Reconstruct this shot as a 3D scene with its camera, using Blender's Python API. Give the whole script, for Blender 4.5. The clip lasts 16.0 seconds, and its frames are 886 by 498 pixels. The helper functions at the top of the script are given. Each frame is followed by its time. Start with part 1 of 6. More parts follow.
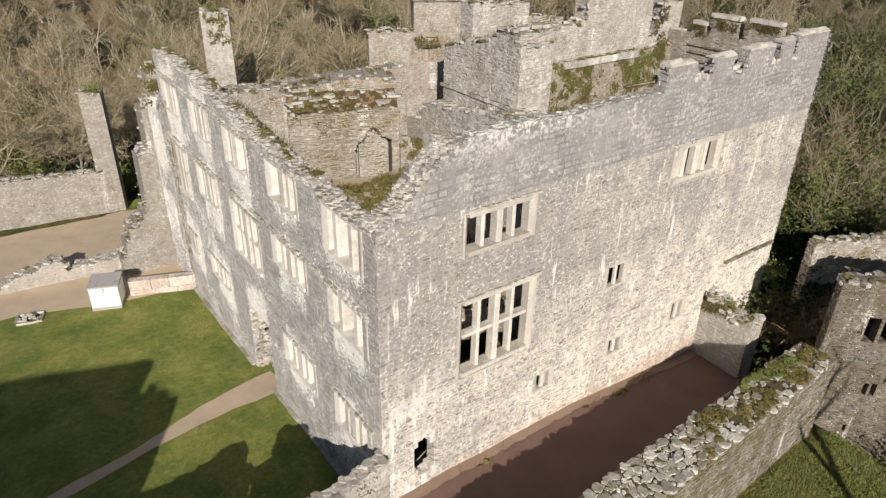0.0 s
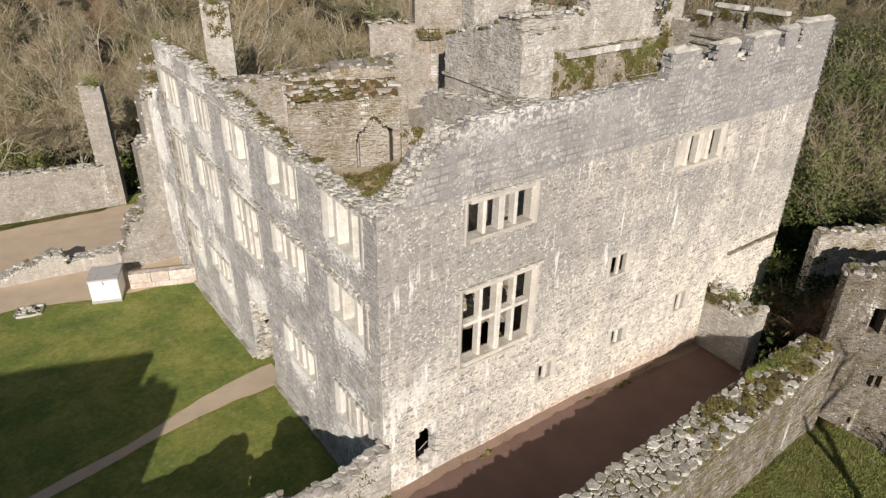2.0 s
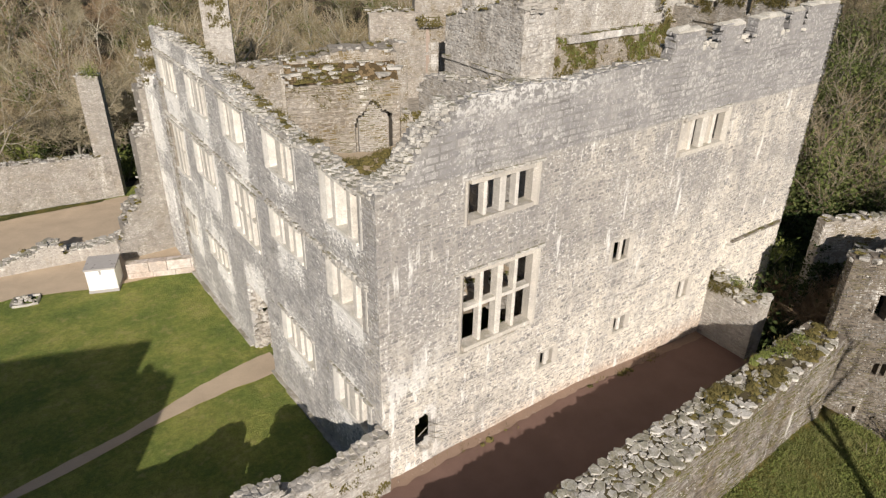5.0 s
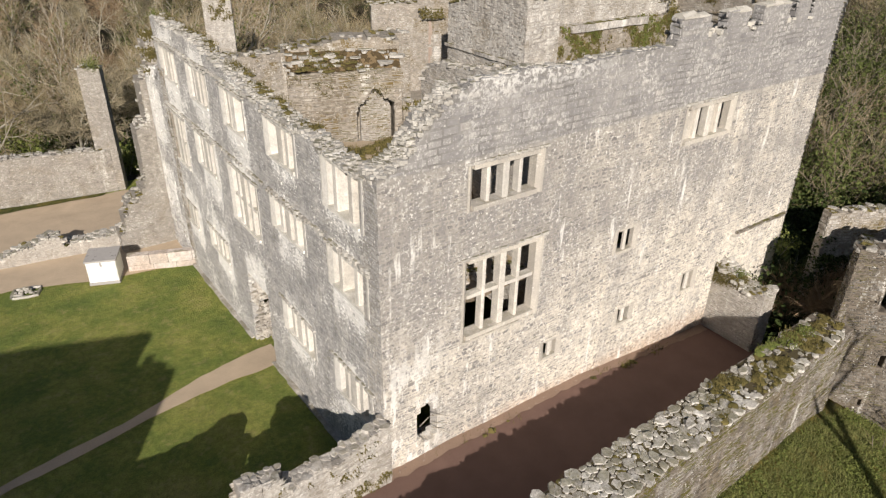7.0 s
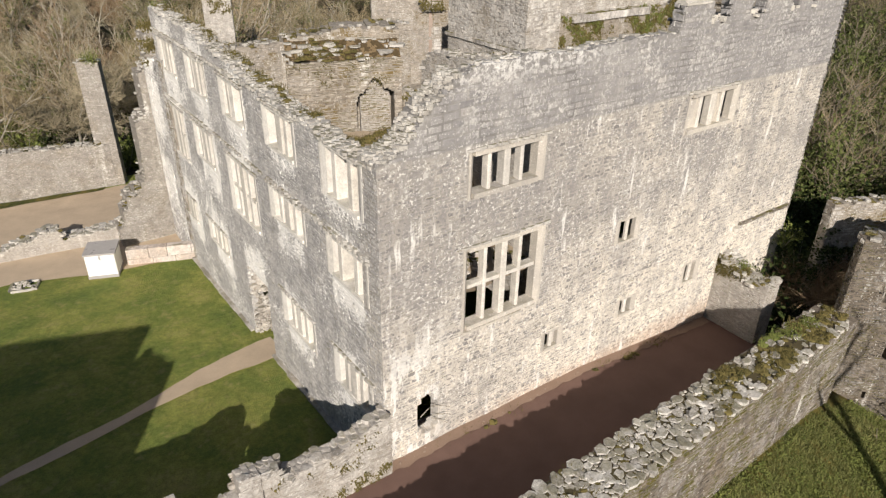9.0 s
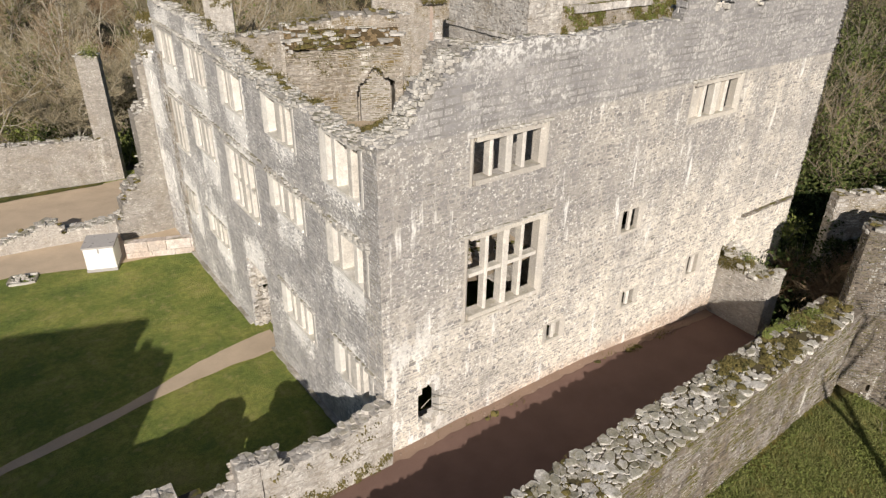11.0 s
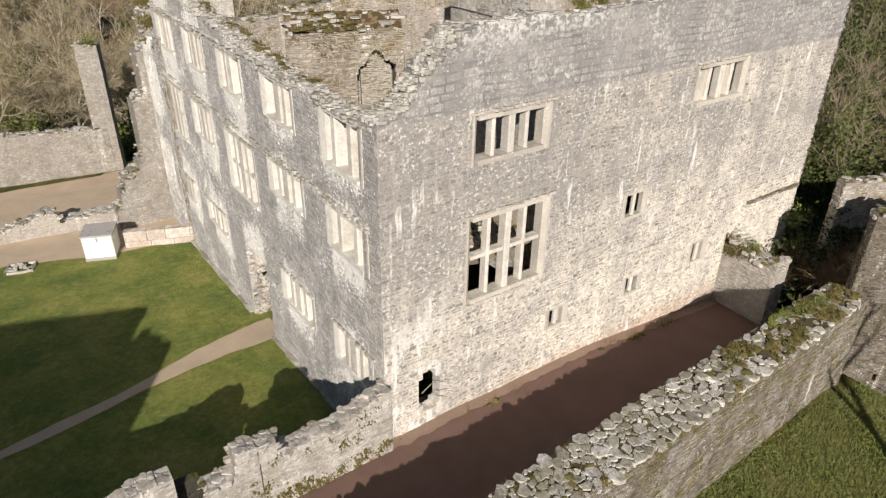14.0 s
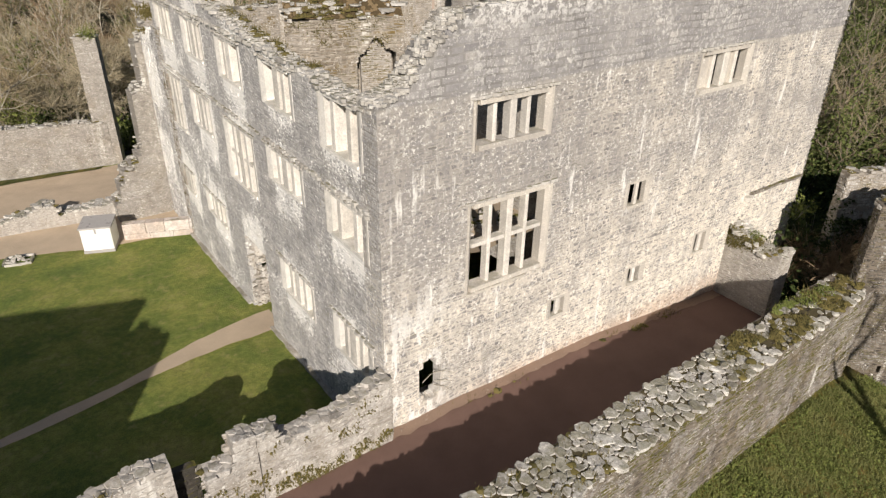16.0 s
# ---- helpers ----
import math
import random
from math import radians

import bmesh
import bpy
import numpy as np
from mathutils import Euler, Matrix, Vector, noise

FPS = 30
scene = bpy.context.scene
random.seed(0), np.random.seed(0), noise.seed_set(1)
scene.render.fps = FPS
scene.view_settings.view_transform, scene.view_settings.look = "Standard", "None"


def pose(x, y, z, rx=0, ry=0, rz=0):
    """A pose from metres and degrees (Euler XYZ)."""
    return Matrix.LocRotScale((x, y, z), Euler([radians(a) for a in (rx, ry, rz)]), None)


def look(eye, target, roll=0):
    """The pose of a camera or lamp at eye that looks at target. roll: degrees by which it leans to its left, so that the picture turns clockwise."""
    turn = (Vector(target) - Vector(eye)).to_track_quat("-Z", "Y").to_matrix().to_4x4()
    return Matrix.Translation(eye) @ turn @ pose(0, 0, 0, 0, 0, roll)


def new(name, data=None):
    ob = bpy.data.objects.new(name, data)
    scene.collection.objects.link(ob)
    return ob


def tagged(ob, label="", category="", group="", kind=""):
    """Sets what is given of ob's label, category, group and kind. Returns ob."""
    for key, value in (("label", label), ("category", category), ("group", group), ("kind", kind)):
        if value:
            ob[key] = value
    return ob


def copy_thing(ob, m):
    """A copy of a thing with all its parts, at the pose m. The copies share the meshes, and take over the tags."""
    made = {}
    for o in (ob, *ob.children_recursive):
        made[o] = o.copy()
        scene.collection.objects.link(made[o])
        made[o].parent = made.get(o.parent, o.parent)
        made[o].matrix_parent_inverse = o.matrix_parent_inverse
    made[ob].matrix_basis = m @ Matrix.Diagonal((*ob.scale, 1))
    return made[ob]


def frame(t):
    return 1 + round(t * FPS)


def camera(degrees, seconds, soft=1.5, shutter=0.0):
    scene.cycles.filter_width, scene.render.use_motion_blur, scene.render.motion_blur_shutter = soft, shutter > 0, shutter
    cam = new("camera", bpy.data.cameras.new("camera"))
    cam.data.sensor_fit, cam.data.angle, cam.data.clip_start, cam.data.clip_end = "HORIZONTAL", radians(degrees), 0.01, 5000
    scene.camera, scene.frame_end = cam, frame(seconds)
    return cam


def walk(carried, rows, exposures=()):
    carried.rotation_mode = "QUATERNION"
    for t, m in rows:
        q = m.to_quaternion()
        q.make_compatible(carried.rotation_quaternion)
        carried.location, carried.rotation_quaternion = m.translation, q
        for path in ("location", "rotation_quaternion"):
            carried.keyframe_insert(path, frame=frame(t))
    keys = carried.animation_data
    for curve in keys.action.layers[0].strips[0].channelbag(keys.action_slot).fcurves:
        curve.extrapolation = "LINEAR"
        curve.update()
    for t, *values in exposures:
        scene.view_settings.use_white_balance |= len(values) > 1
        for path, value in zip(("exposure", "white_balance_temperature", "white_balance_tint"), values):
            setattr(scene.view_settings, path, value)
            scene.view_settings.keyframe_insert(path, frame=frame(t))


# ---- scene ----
import collections

cam = camera(67.2, 16.0, soft=1.3)
PATH = [
    (0, (-7.24, -12.579, 18.425), (-6.196, -11.165, 17.471), 1.3),
    (0.5, (-7.232, -12.577, 18.322), (-6.188, -11.163, 17.368), 1.3),
    (1, (-7.227, -12.577, 18.226), (-6.184, -11.162, 17.271), 1.3),
    (1.5, (-7.227, -12.58, 18.129), (-6.185, -11.165, 17.174), 1.3),
    (2, (-7.223, -12.573, 18.037), (-6.183, -11.157, 17.081), 1.2),
    (2.5, (-7.219, -12.569, 17.938), (-6.179, -11.153, 16.982), 1.2),
    (3, (-7.222, -12.574, 17.833), (-6.181, -11.158, 16.878), 1.2),
    (3.5, (-7.216, -12.568, 17.75), (-6.176, -11.152, 16.793), 1.2),
    (4, (-7.205, -12.566, 17.661), (-6.166, -11.151, 16.704), 1.2),
    (6.5, (-7.184, -12.555, 17.152), (-6.149, -11.137, 16.193), 1.2),
    (7, (-7.183, -12.555, 17.053), (-6.15, -11.136, 16.095), 1.2),
    (7.5, (-7.174, -12.552, 16.98), (-6.141, -11.133, 16.021), 1.2),
    (8, (-7.181, -12.551, 16.882), (-6.149, -11.132, 15.923), 1.2),
    (8.5, (-7.177, -12.554, 16.784), (-6.145, -11.134, 15.826), 1.1),
    (9, (-7.157, -12.54, 16.704), (-6.126, -11.12, 15.743), 1.1),
    (11.5, (-7.145, -12.515, 16.219), (-6.116, -11.093, 15.259), 1.1),
    (12, (-7.13, -12.514, 16.14), (-6.103, -11.092, 15.18), 1.1),
    (12.5, (-7.129, -12.501, 16.053), (-6.101, -11.08, 15.091), 1.1),
    (13, (-7.121, -12.493, 15.945), (-6.094, -11.071, 14.983), 1.1),
    (13.5, (-7.118, -12.488, 15.859), (-6.092, -11.067, 14.896), 1.1),
    (14, (-7.11, -12.487, 15.771), (-6.085, -11.065, 14.807), 1.1),
    (14.5, (-7.103, -12.482, 15.66), (-6.078, -11.06, 14.697), 1.1),
    (15, (-7.103, -12.49, 15.566), (-6.079, -11.068, 14.603), 1.1),
    (15.5, (-7.098, -12.482, 15.476), (-6.075, -11.059, 14.512), 1.1),
    (16, (-7.097, -12.472, 15.389), (-6.074, -11.05, 14.423), 1.1),
]
walk(cam, [(t, look(eye, target, roll)) for t, eye, target, roll in PATH])

# ---- light ----
SUN = Vector((-0.57, -1.0, 0.58)).normalized()      # towards the sun
world = bpy.data.worlds.new("sky")
scene.world = world
world.use_nodes = True
wn = world.node_tree
sky = wn.nodes.new("ShaderNodeTexSky")
sky.sky_type, sky.sun_disc = "NISHITA", False
sky.sun_elevation = math.asin(SUN.z)
sky.sun_rotation = math.atan2(SUN.x, SUN.y)
wn.nodes["Background"].inputs[1].default_value = 0.05
wn.links.new(sky.outputs[0], wn.nodes["Background"].inputs[0])
sun = new("sun", bpy.data.lights.new("sun", "SUN"))
sun.data.energy, sun.data.angle, sun.data.color = 5.0, radians(0.53), (1.0, 0.915, 0.83)
sun.matrix_world = look((-30, -60, 60), Vector((-30, -60, 60)) - SUN)
scene.view_settings.exposure = 0.12


# ---- materials ----
class Nodes:
    """Small wrapper to write node trees briefly."""

    def __init__(self, name):
        self.mat = bpy.data.materials.new(name)
        self.mat.use_nodes = True
        self.tree = self.mat.node_tree
        self.bsdf = self.tree.nodes["Principled BSDF"]
        self.bsdf.inputs["Specular IOR Level"].default_value = 0.25
        self.pos = self.tree.nodes.new("ShaderNodeNewGeometry")

    def n(self, kind, ins=(), **props):
        node = self.tree.nodes.new(kind)
        for k, v in props.items():
            if k == "interpolation_type":
                node.interpolation_type = v
            elif k == "data_type":
                node.data_type = v
            elif k == "blend_type":
                node.blend_type = v
            elif k == "operation":
                node.operation = v
            elif k == "use_clamp":
                node.use_clamp = v
            elif k == "feature":
                node.feature = v
        for k, v in dict(ins).items():
            self.put(v, node.inputs[k])
        return node

    def put(self, v, sock):
        if isinstance(v, bpy.types.NodeSocket):
            self.tree.links.new(v, sock)
        elif isinstance(v, tuple) and len(v) == 3 and sock.type == "RGBA":
            sock.default_value = (*v, 1)
        else:
            sock.default_value = v

    def noise(self, scale, detail=4, rough=0.55, stretch=None):
        vec = self.pos.outputs["Position"]
        if stretch:
            vec = self.n("ShaderNodeMapping", {0: vec, 3: stretch}).outputs[0]
        return self.n("ShaderNodeTexNoise", {"Vector": vec, "Scale": scale, "Detail": detail, "Roughness": rough}).outputs[0]

    def ramp(self, v, lo, hi):
        """0 below lo, 1 above hi, smooth between."""
        return self.n("ShaderNodeMapRange", {0: v, 1: lo, 2: hi}, interpolation_type="SMOOTHSTEP").outputs[0]

    def mix(self, f, a, b, mode="MIX"):
        m = self.n("ShaderNodeMix", data_type="RGBA", blend_type=mode)
        self.put(f, m.inputs[0])
        self.put(a, m.inputs[6])
        self.put(b, m.inputs[7])
        return m.outputs[2]

    def math(self, op, a, b=0.0, clamp=False):
        return self.n("ShaderNodeMath", {0: a, 1: b}, operation=op, use_clamp=clamp).outputs[0]

    def xyz(self):
        s = self.n("ShaderNodeSeparateXYZ", {0: self.pos.outputs["Position"]})
        return s.outputs[0], s.outputs[1], s.outputs[2]

    def colours(self, v, stops):
        r = self.n("ShaderNodeValToRGB", {0: v})
        el = r.color_ramp.elements
        while len(el) < len(stops):
            el.new(0.5)
        for e, (p, c) in zip(el, stops):
            e.position, e.color = p, (*c, 1)
        return r.outputs[0]

    def random(self):
        """One number for each loose piece, whether it is an object or an island of a mesh."""
        a = self.n("ShaderNodeObjectInfo").outputs["Random"]
        return self.math("FRACT", self.math("ADD", a, self.pos.outputs["Random Per Island"]))

    def upward(self, lo=0.78, hi=0.95):
        s = self.n("ShaderNodeSeparateXYZ", {0: self.pos.outputs["Normal"]})
        return self.ramp(s.outputs[2], lo, hi)

    def done(self, colour, rough=0.9, bump=None, strength=0.4, distance=0.02):
        self.put(colour, self.bsdf.inputs["Base Color"])
        self.put(rough, self.bsdf.inputs["Roughness"])
        if bump is not None:
            b = self.n("ShaderNodeBump", {"Strength": strength, "Distance": distance, "Height": bump})
            self.tree.links.new(b.outputs[0], self.bsdf.inputs["Normal"])
        return self.mat


def lime_patches(k, col, amount):
    """Irregular areas of old limewash, smeared downwards, over stone and joint alike."""
    area = k.math("MULTIPLY", k.ramp(k.noise(0.85, 8, 0.76, (1, 1, 0.7)), 0.46, 0.56), k.ramp(k.noise(8, 5, 0.75), 0.36, 0.56))
    return k.mix(k.math("MULTIPLY", area, amount), col, (0.86, 0.835, 0.785))


def side_wash(k, col):
    """The windowed facade: blue-grey slate piers, with flecks and crusts of lime thickest about the windows."""
    x, y, z = k.xyz()
    column = k.ramp(k.math("COSINE", k.math("MULTIPLY", k.math("ADD", y, -1.8), 6.2832 / 3.87)), -0.5, 0.35)
    rows = None
    for mid in (10.1, 7.1, 3.1):
        off = k.math("ABSOLUTE", k.math("SUBTRACT", z, mid))
        row = k.ramp(off, 1.9, 0.7)
        rows = row if rows is None else k.math("MAXIMUM", rows, row)
    near = k.math("MULTIPLY", column, rows)
    wide = k.noise(0.5, 5, 0.62)
    far = k.ramp(y, 5.0, 16.0)
    bias = k.math("ADD", k.math("MULTIPLY", near, 0.17), k.math("MULTIPLY", k.math("SUBTRACT", wide, 0.5), 0.5))
    bias = k.math("ADD", bias, k.math("MULTIPLY", far, 0.05))
    tone = k.colours(k.noise(1.5, 6, 0.7), [(0.32, (0.62, 0.62, 0.63)), (0.5, (0.95, 0.945, 0.94)), (0.68, (1.22, 1.2, 1.17))])
    col = k.mix(0.9, col, tone, "MULTIPLY")
    squash = k.n("ShaderNodeMapping", {0: k.pos.outputs["Position"], 3: (1, 1, 1.9)}).outputs[0]
    chip = k.n("ShaderNodeTexNoise", {"Vector": squash, "Scale": 7.5, "Detail": 5, "Roughness": 0.72}).outputs[0]
    dark = k.ramp(k.noise(12, 5, 0.78), 0.45, 0.38)
    col = k.mix(k.math("MULTIPLY", dark, 0.55), col, (0.17, 0.165, 0.16))
    fleck = k.ramp(k.math("ADD", chip, bias), 0.6, 0.635)
    col = k.mix(k.math("MULTIPLY", fleck, 0.9), col, (0.88, 0.86, 0.82))
    crust = k.math("MULTIPLY", k.ramp(k.math("ADD", k.noise(2.2, 7, 0.75, (1, 1, 0.6)), bias), 0.64, 0.7), 0.9)
    col = k.mix(crust, col, (0.86, 0.835, 0.785))
    lichen = k.math("MULTIPLY", k.ramp(k.noise(2.8, 5, 0.7), 0.63, 0.7), 0.45)
    return k.mix(lichen, col, (0.26, 0.21, 0.1))


def stone_material(name, tones, stain=(0.2, 0.2, 0.21), stain_amount=0.5, lime=0.5, moss=0.6, wash=None, patch=0.0, ochre=0.0, blotch=0.0, mottle=0.0):
    """Weathered rubble: a tone for each stone, grain, dark weather stains, pale lime and lichen spots, moss on top."""
    k = Nodes(name)
    col = k.colours(k.random(), [(i / max(1, len(tones) - 1), c) for i, c in enumerate(tones)])
    grain = k.noise(28, 5, 0.7)
    col = k.mix(0.55, col, k.colours(grain, [(0.3, (0.45, 0.45, 0.45)), (0.7, (1.25, 1.22, 1.18))]), "MULTIPLY")
    if blotch:
        col = k.mix(blotch, col, k.colours(k.noise(3.1, 6, 0.72), [(0.33, (0.42, 0.41, 0.4)), (0.5, (0.9, 0.9, 0.9)), (0.66, (1.45, 1.43, 1.4))]), "MULTIPLY")
    if mottle:
        spots = k.colours(k.noise(13, 6, 0.82), [(0.36, (0.3, 0.29, 0.27)), (0.46, (0.8, 0.79, 0.77)), (0.6, (1.15, 1.14, 1.12))])
        col = k.mix(mottle, col, spots, "MULTIPLY")
    if wash:
        col = wash(k, col)
    big = k.noise(0.55, 5, 0.62, (1, 1, 0.5))
    col = k.mix(k.math("MULTIPLY", k.ramp(big, 0.46, 0.68), stain_amount), col, stain)
    drip = k.noise(1.6, 4, 0.6, (1, 1, 0.16))
    col = k.mix(k.math("MULTIPLY", k.ramp(drip, 0.6, 0.72), lime), col, (0.72, 0.7, 0.65))
    if ochre:
        rust = k.math("MULTIPLY", k.ramp(k.noise(0.9, 5, 0.68), 0.5, 0.62), ochre)
        col = k.mix(rust, col, k.mix(k.noise(5, 4), (0.09, 0.07, 0.025), (0.24, 0.17, 0.07)))
    if patch:
        col = lime_patches(k, col, patch)
    spot = k.noise(7.5, 3, 0.6)
    col = k.mix(k.math("MULTIPLY", k.ramp(spot, 0.64, 0.7), lime), col, (0.74, 0.72, 0.67))
    fleck = k.math("MULTIPLY", k.ramp(k.noise(16, 4, 0.7), 0.57, 0.64), k.ramp(k.noise(1.1, 4, 0.6), 0.42, 0.6))
    col = k.mix(k.math("MULTIPLY", fleck, lime * 0.8), col, (0.8, 0.785, 0.74))
    tuft = k.math("MULTIPLY", k.ramp(k.noise(1.3, 4, 0.6), 0.43, 0.55), k.upward())
    green = k.colours(k.noise(9, 4), [(0.3, (0.05, 0.055, 0.012)), (0.55, (0.13, 0.12, 0.02)), (0.75, (0.16, 0.1, 0.03))])
    col = k.mix(k.math("MULTIPLY", tuft, moss), col, green)
    return k.done(col, 0.92, k.math("ADD", grain, k.noise(90, 3)), 0.5, 0.012)


def mortar_material(name, colour, wash=None, lumps=0.0, patch=0.0):
    k = Nodes(name)
    col = k.mix(k.noise(6, 5, 0.7), tuple(c * 0.6 for c in colour), tuple(c * 1.25 for c in colour))
    squash = k.n("ShaderNodeMapping", {0: k.pos.outputs["Position"], 3: (1, 1, 2.2)}).outputs[0]
    lump = k.n("ShaderNodeTexVoronoi", {"Vector": squash, "Scale": 5.5}, feature="F1")
    if lumps:
        col = k.mix(lumps, col, k.colours(lump.outputs["Color"], [(0.0, (0.55, 0.54, 0.52)), (1.0, (1.35, 1.32, 1.28))]), "MULTIPLY")
    if wash:
        col = wash(k, col)
    if patch:
        col = lime_patches(k, col, patch)
    return k.done(col, 0.95, k.math("ADD", k.noise(40, 4), k.math("MULTIPLY", lump.outputs["Distance"], -3.0 if lumps else -0.6)), 0.6, 0.03)


def front_wash(k, col, spread=True):
    """The long wall: blue-grey ashlar band above, limewashed cream below and to the far end, greyer towards the corner."""
    x, y, z = k.xyz()
    wob = k.math("SUBTRACT", k.noise(0.55, 6, 0.66), 0.5)
    speck = k.math("SUBTRACT", k.noise(3.8, 5, 0.7), 0.5)
    low = k.ramp(z, 8.8, 1.5)
    far = k.ramp(x, 1.5, 16.0)
    zone = k.math("ADD", k.math("MULTIPLY", low, 0.74), k.math("MULTIPLY", far, 0.44))
    zone = k.math("ADD", k.math("SUBTRACT", zone, 0.06), k.math("MULTIPLY", wob, 2.3))
    band = k.ramp(k.math("ADD", z, k.math("MULTIPLY", wob, 0.25)), 10.85, 11.0)
    below = k.math("SUBTRACT", 1.0, band)
    zone = k.math("MULTIPLY", zone, 1.0, True)
    # lime skin over stone and joint alike
    ground = k.mix(zone, (0.34, 0.32, 0.3), (0.92, 0.845, 0.725))
    ground = k.mix(0.75, ground, k.colours(k.noise(2.4, 6, 0.75), [(0.3, (0.55, 0.55, 0.55)), (0.7, (1.35, 1.33, 1.3))]), "MULTIPLY")
    if spread:
        cover = k.math("ADD", k.math("MULTIPLY", k.ramp(k.random(), 0.2, 0.85), 0.62), k.math("MULTIPLY", speck, 1.7))
        cover = k.math("ADD", cover, k.math("MULTIPLY", k.math("SUBTRACT", zone, 0.35), 0.3), True)
    else:
        cover = k.math("ADD", 0.7, k.math("MULTIPLY", speck, 1.4), True)
    col = k.mix(k.math("MULTIPLY", cover, below), col, ground)
    rain = k.ramp(k.noise(0.9, 6, 0.68, (1, 1, 0.28)), 0.5, 0.68)
    col = k.mix(k.math("MULTIPLY", rain, 0.5), col, (0.29, 0.275, 0.265))
    earth = k.math("MULTIPLY", k.ramp(k.math("ADD", z, k.math("MULTIPLY", speck, 0.8)), 2.1, 1.35), k.ramp(x, 2.0, 5.0))
    col = k.mix(k.math("MULTIPLY", earth, 0.45), col, (0.5, 0.33, 0.22))
    slate = k.mix(k.ramp(k.noise(1.1, 6, 0.7), 0.3, 0.7), (0.235, 0.232, 0.24), (0.45, 0.435, 0.425))
    slate = k.mix(0.7, slate, k.colours(k.random(), [(0.0, (0.72, 0.72, 0.74)), (0.5, (1.0, 1.0, 1.0)), (1.0, (1.25, 1.24, 1.22))]), "MULTIPLY")
    if not spread:
        slate = k.mix(k.ramp(k.noise(0.7, 5), 0.35, 0.65), (0.13, 0.127, 0.128), (0.33, 0.32, 0.31))
    col = k.mix(k.math("MULTIPLY", band, 0.62 if spread else 0.8), col, slate)
    # soot-dark runs of rainwater below the high window and the band
    under = k.math("MULTIPLY", k.math("MULTIPLY", k.ramp(x, 7.0, 11.0), k.ramp(x, 16.5, 13.5)), k.math("MULTIPLY", k.ramp(z, 5.5, 8.5), k.ramp(z, 11.3, 10.6)))
    upper = k.math("MULTIPLY", k.ramp(z, 4.5, 9.0), 0.75)
    gate = k.math("MAXIMUM", under, upper)
    streak = k.ramp(k.noise(1.25, 7, 0.75, (1, 1, 0.3)), 0.46, 0.58)
    col = k.mix(k.math("MULTIPLY", k.math("MULTIPLY", streak, gate), 0.62), col, (0.25, 0.24, 0.237))
    pits = k.ramp(k.noise(9, 5, 0.75), 0.47, 0.38)
    col = k.mix(k.math("MULTIPLY", pits, 0.6), col, (0.26, 0.245, 0.225))
    crust = k.math("MULTIPLY", k.ramp(k.noise(9, 5, 0.75), 0.54, 0.6), k.ramp(k.noise(0.8, 5, 0.65), 0.38, 0.54))
    col = k.mix(k.math("MULTIPLY", crust, k.math("ADD", k.math("MULTIPLY", below, 0.3), 0.4)), col, (0.86, 0.84, 0.79))
    flake = k.math("MULTIPLY", k.ramp(k.noise(5.5, 4, 0.7), 0.52, 0.6), k.ramp(k.noise(0.45, 3), 0.53, 0.62))
    col = k.mix(k.math("MULTIPLY", flake, 0.45), col, (0.78, 0.76, 0.72))
    runs = k.ramp(k.noise(2.2, 4, 0.6, (1, 1, 0.14)), 0.6, 0.67)
    col = k.mix(k.math("MULTIPLY", k.math("MULTIPLY", runs, below), 0.75), col, (0.85, 0.83, 0.79))
    foot = k.math("MULTIPLY", k.ramp(z, 7.5, 2.8), k.ramp(x, 2.6, 1.2))
    white = k.math("MULTIPLY", k.ramp(k.noise(1.9, 6, 0.7, (1, 1, 0.28)), 0.51, 0.56), foot)
    col = k.mix(k.math("MULTIPLY", white, 0.85), col, (0.86, 0.84, 0.8))
    # bird-limed and lichen-white stones below the broken parapet
    crown = k.math("MULTIPLY", k.math("MULTIPLY", k.ramp(x, 1.2, 3.6), k.ramp(x, 8.5, 6.0)), k.ramp(k.math("ADD", z, k.math("MULTIPLY", wob, 1.2)), 12.25, 12.9))
    chalk = k.math("MULTIPLY", k.ramp(k.noise(4.5, 5, 0.72), 0.46, 0.54), crown)
    return k.mix(k.math("MULTIPLY", chalk, 0.6), col, (0.86, 0.845, 0.81))


GREYS = [(0.2, 0.19, 0.185), (0.29, 0.275, 0.265), (0.37, 0.345, 0.32), (0.24, 0.23, 0.23), (0.46, 0.42, 0.37)]
M_FRONT = stone_material("front_rubble", GREYS, (0.27, 0.262, 0.26), 0.35, 0.75, 0.6, front_wash)
M_FRONT_MORTAR = mortar_material("front_mortar", (0.52, 0.485, 0.43), lambda k, col: front_wash(k, col, False))
M_SIDE = stone_material("side_rubble", [(0.4, 0.39, 0.385), (0.46, 0.448, 0.438), (0.53, 0.515, 0.5), (0.43, 0.42, 0.413), (0.6, 0.582, 0.56)], (0.36, 0.352, 0.35), 0.4, 0.6, 0.6, side_wash)
M_SIDE_MORTAR = mortar_material("side_mortar", (0.47, 0.458, 0.44), side_wash)
M_RUIN = stone_material("ruin_rubble", [(0.29, 0.26, 0.225), (0.37, 0.335, 0.295), (0.44, 0.4, 0.35), (0.33, 0.3, 0.27), (0.54, 0.495, 0.44)], (0.23, 0.21, 0.185), 0.5, 0.85, 0.95, None, 0.3, 0.85, 0.7)
M_RUIN_MORTAR = mortar_material("ruin_mortar", (0.37, 0.335, 0.285), None, 0.5)
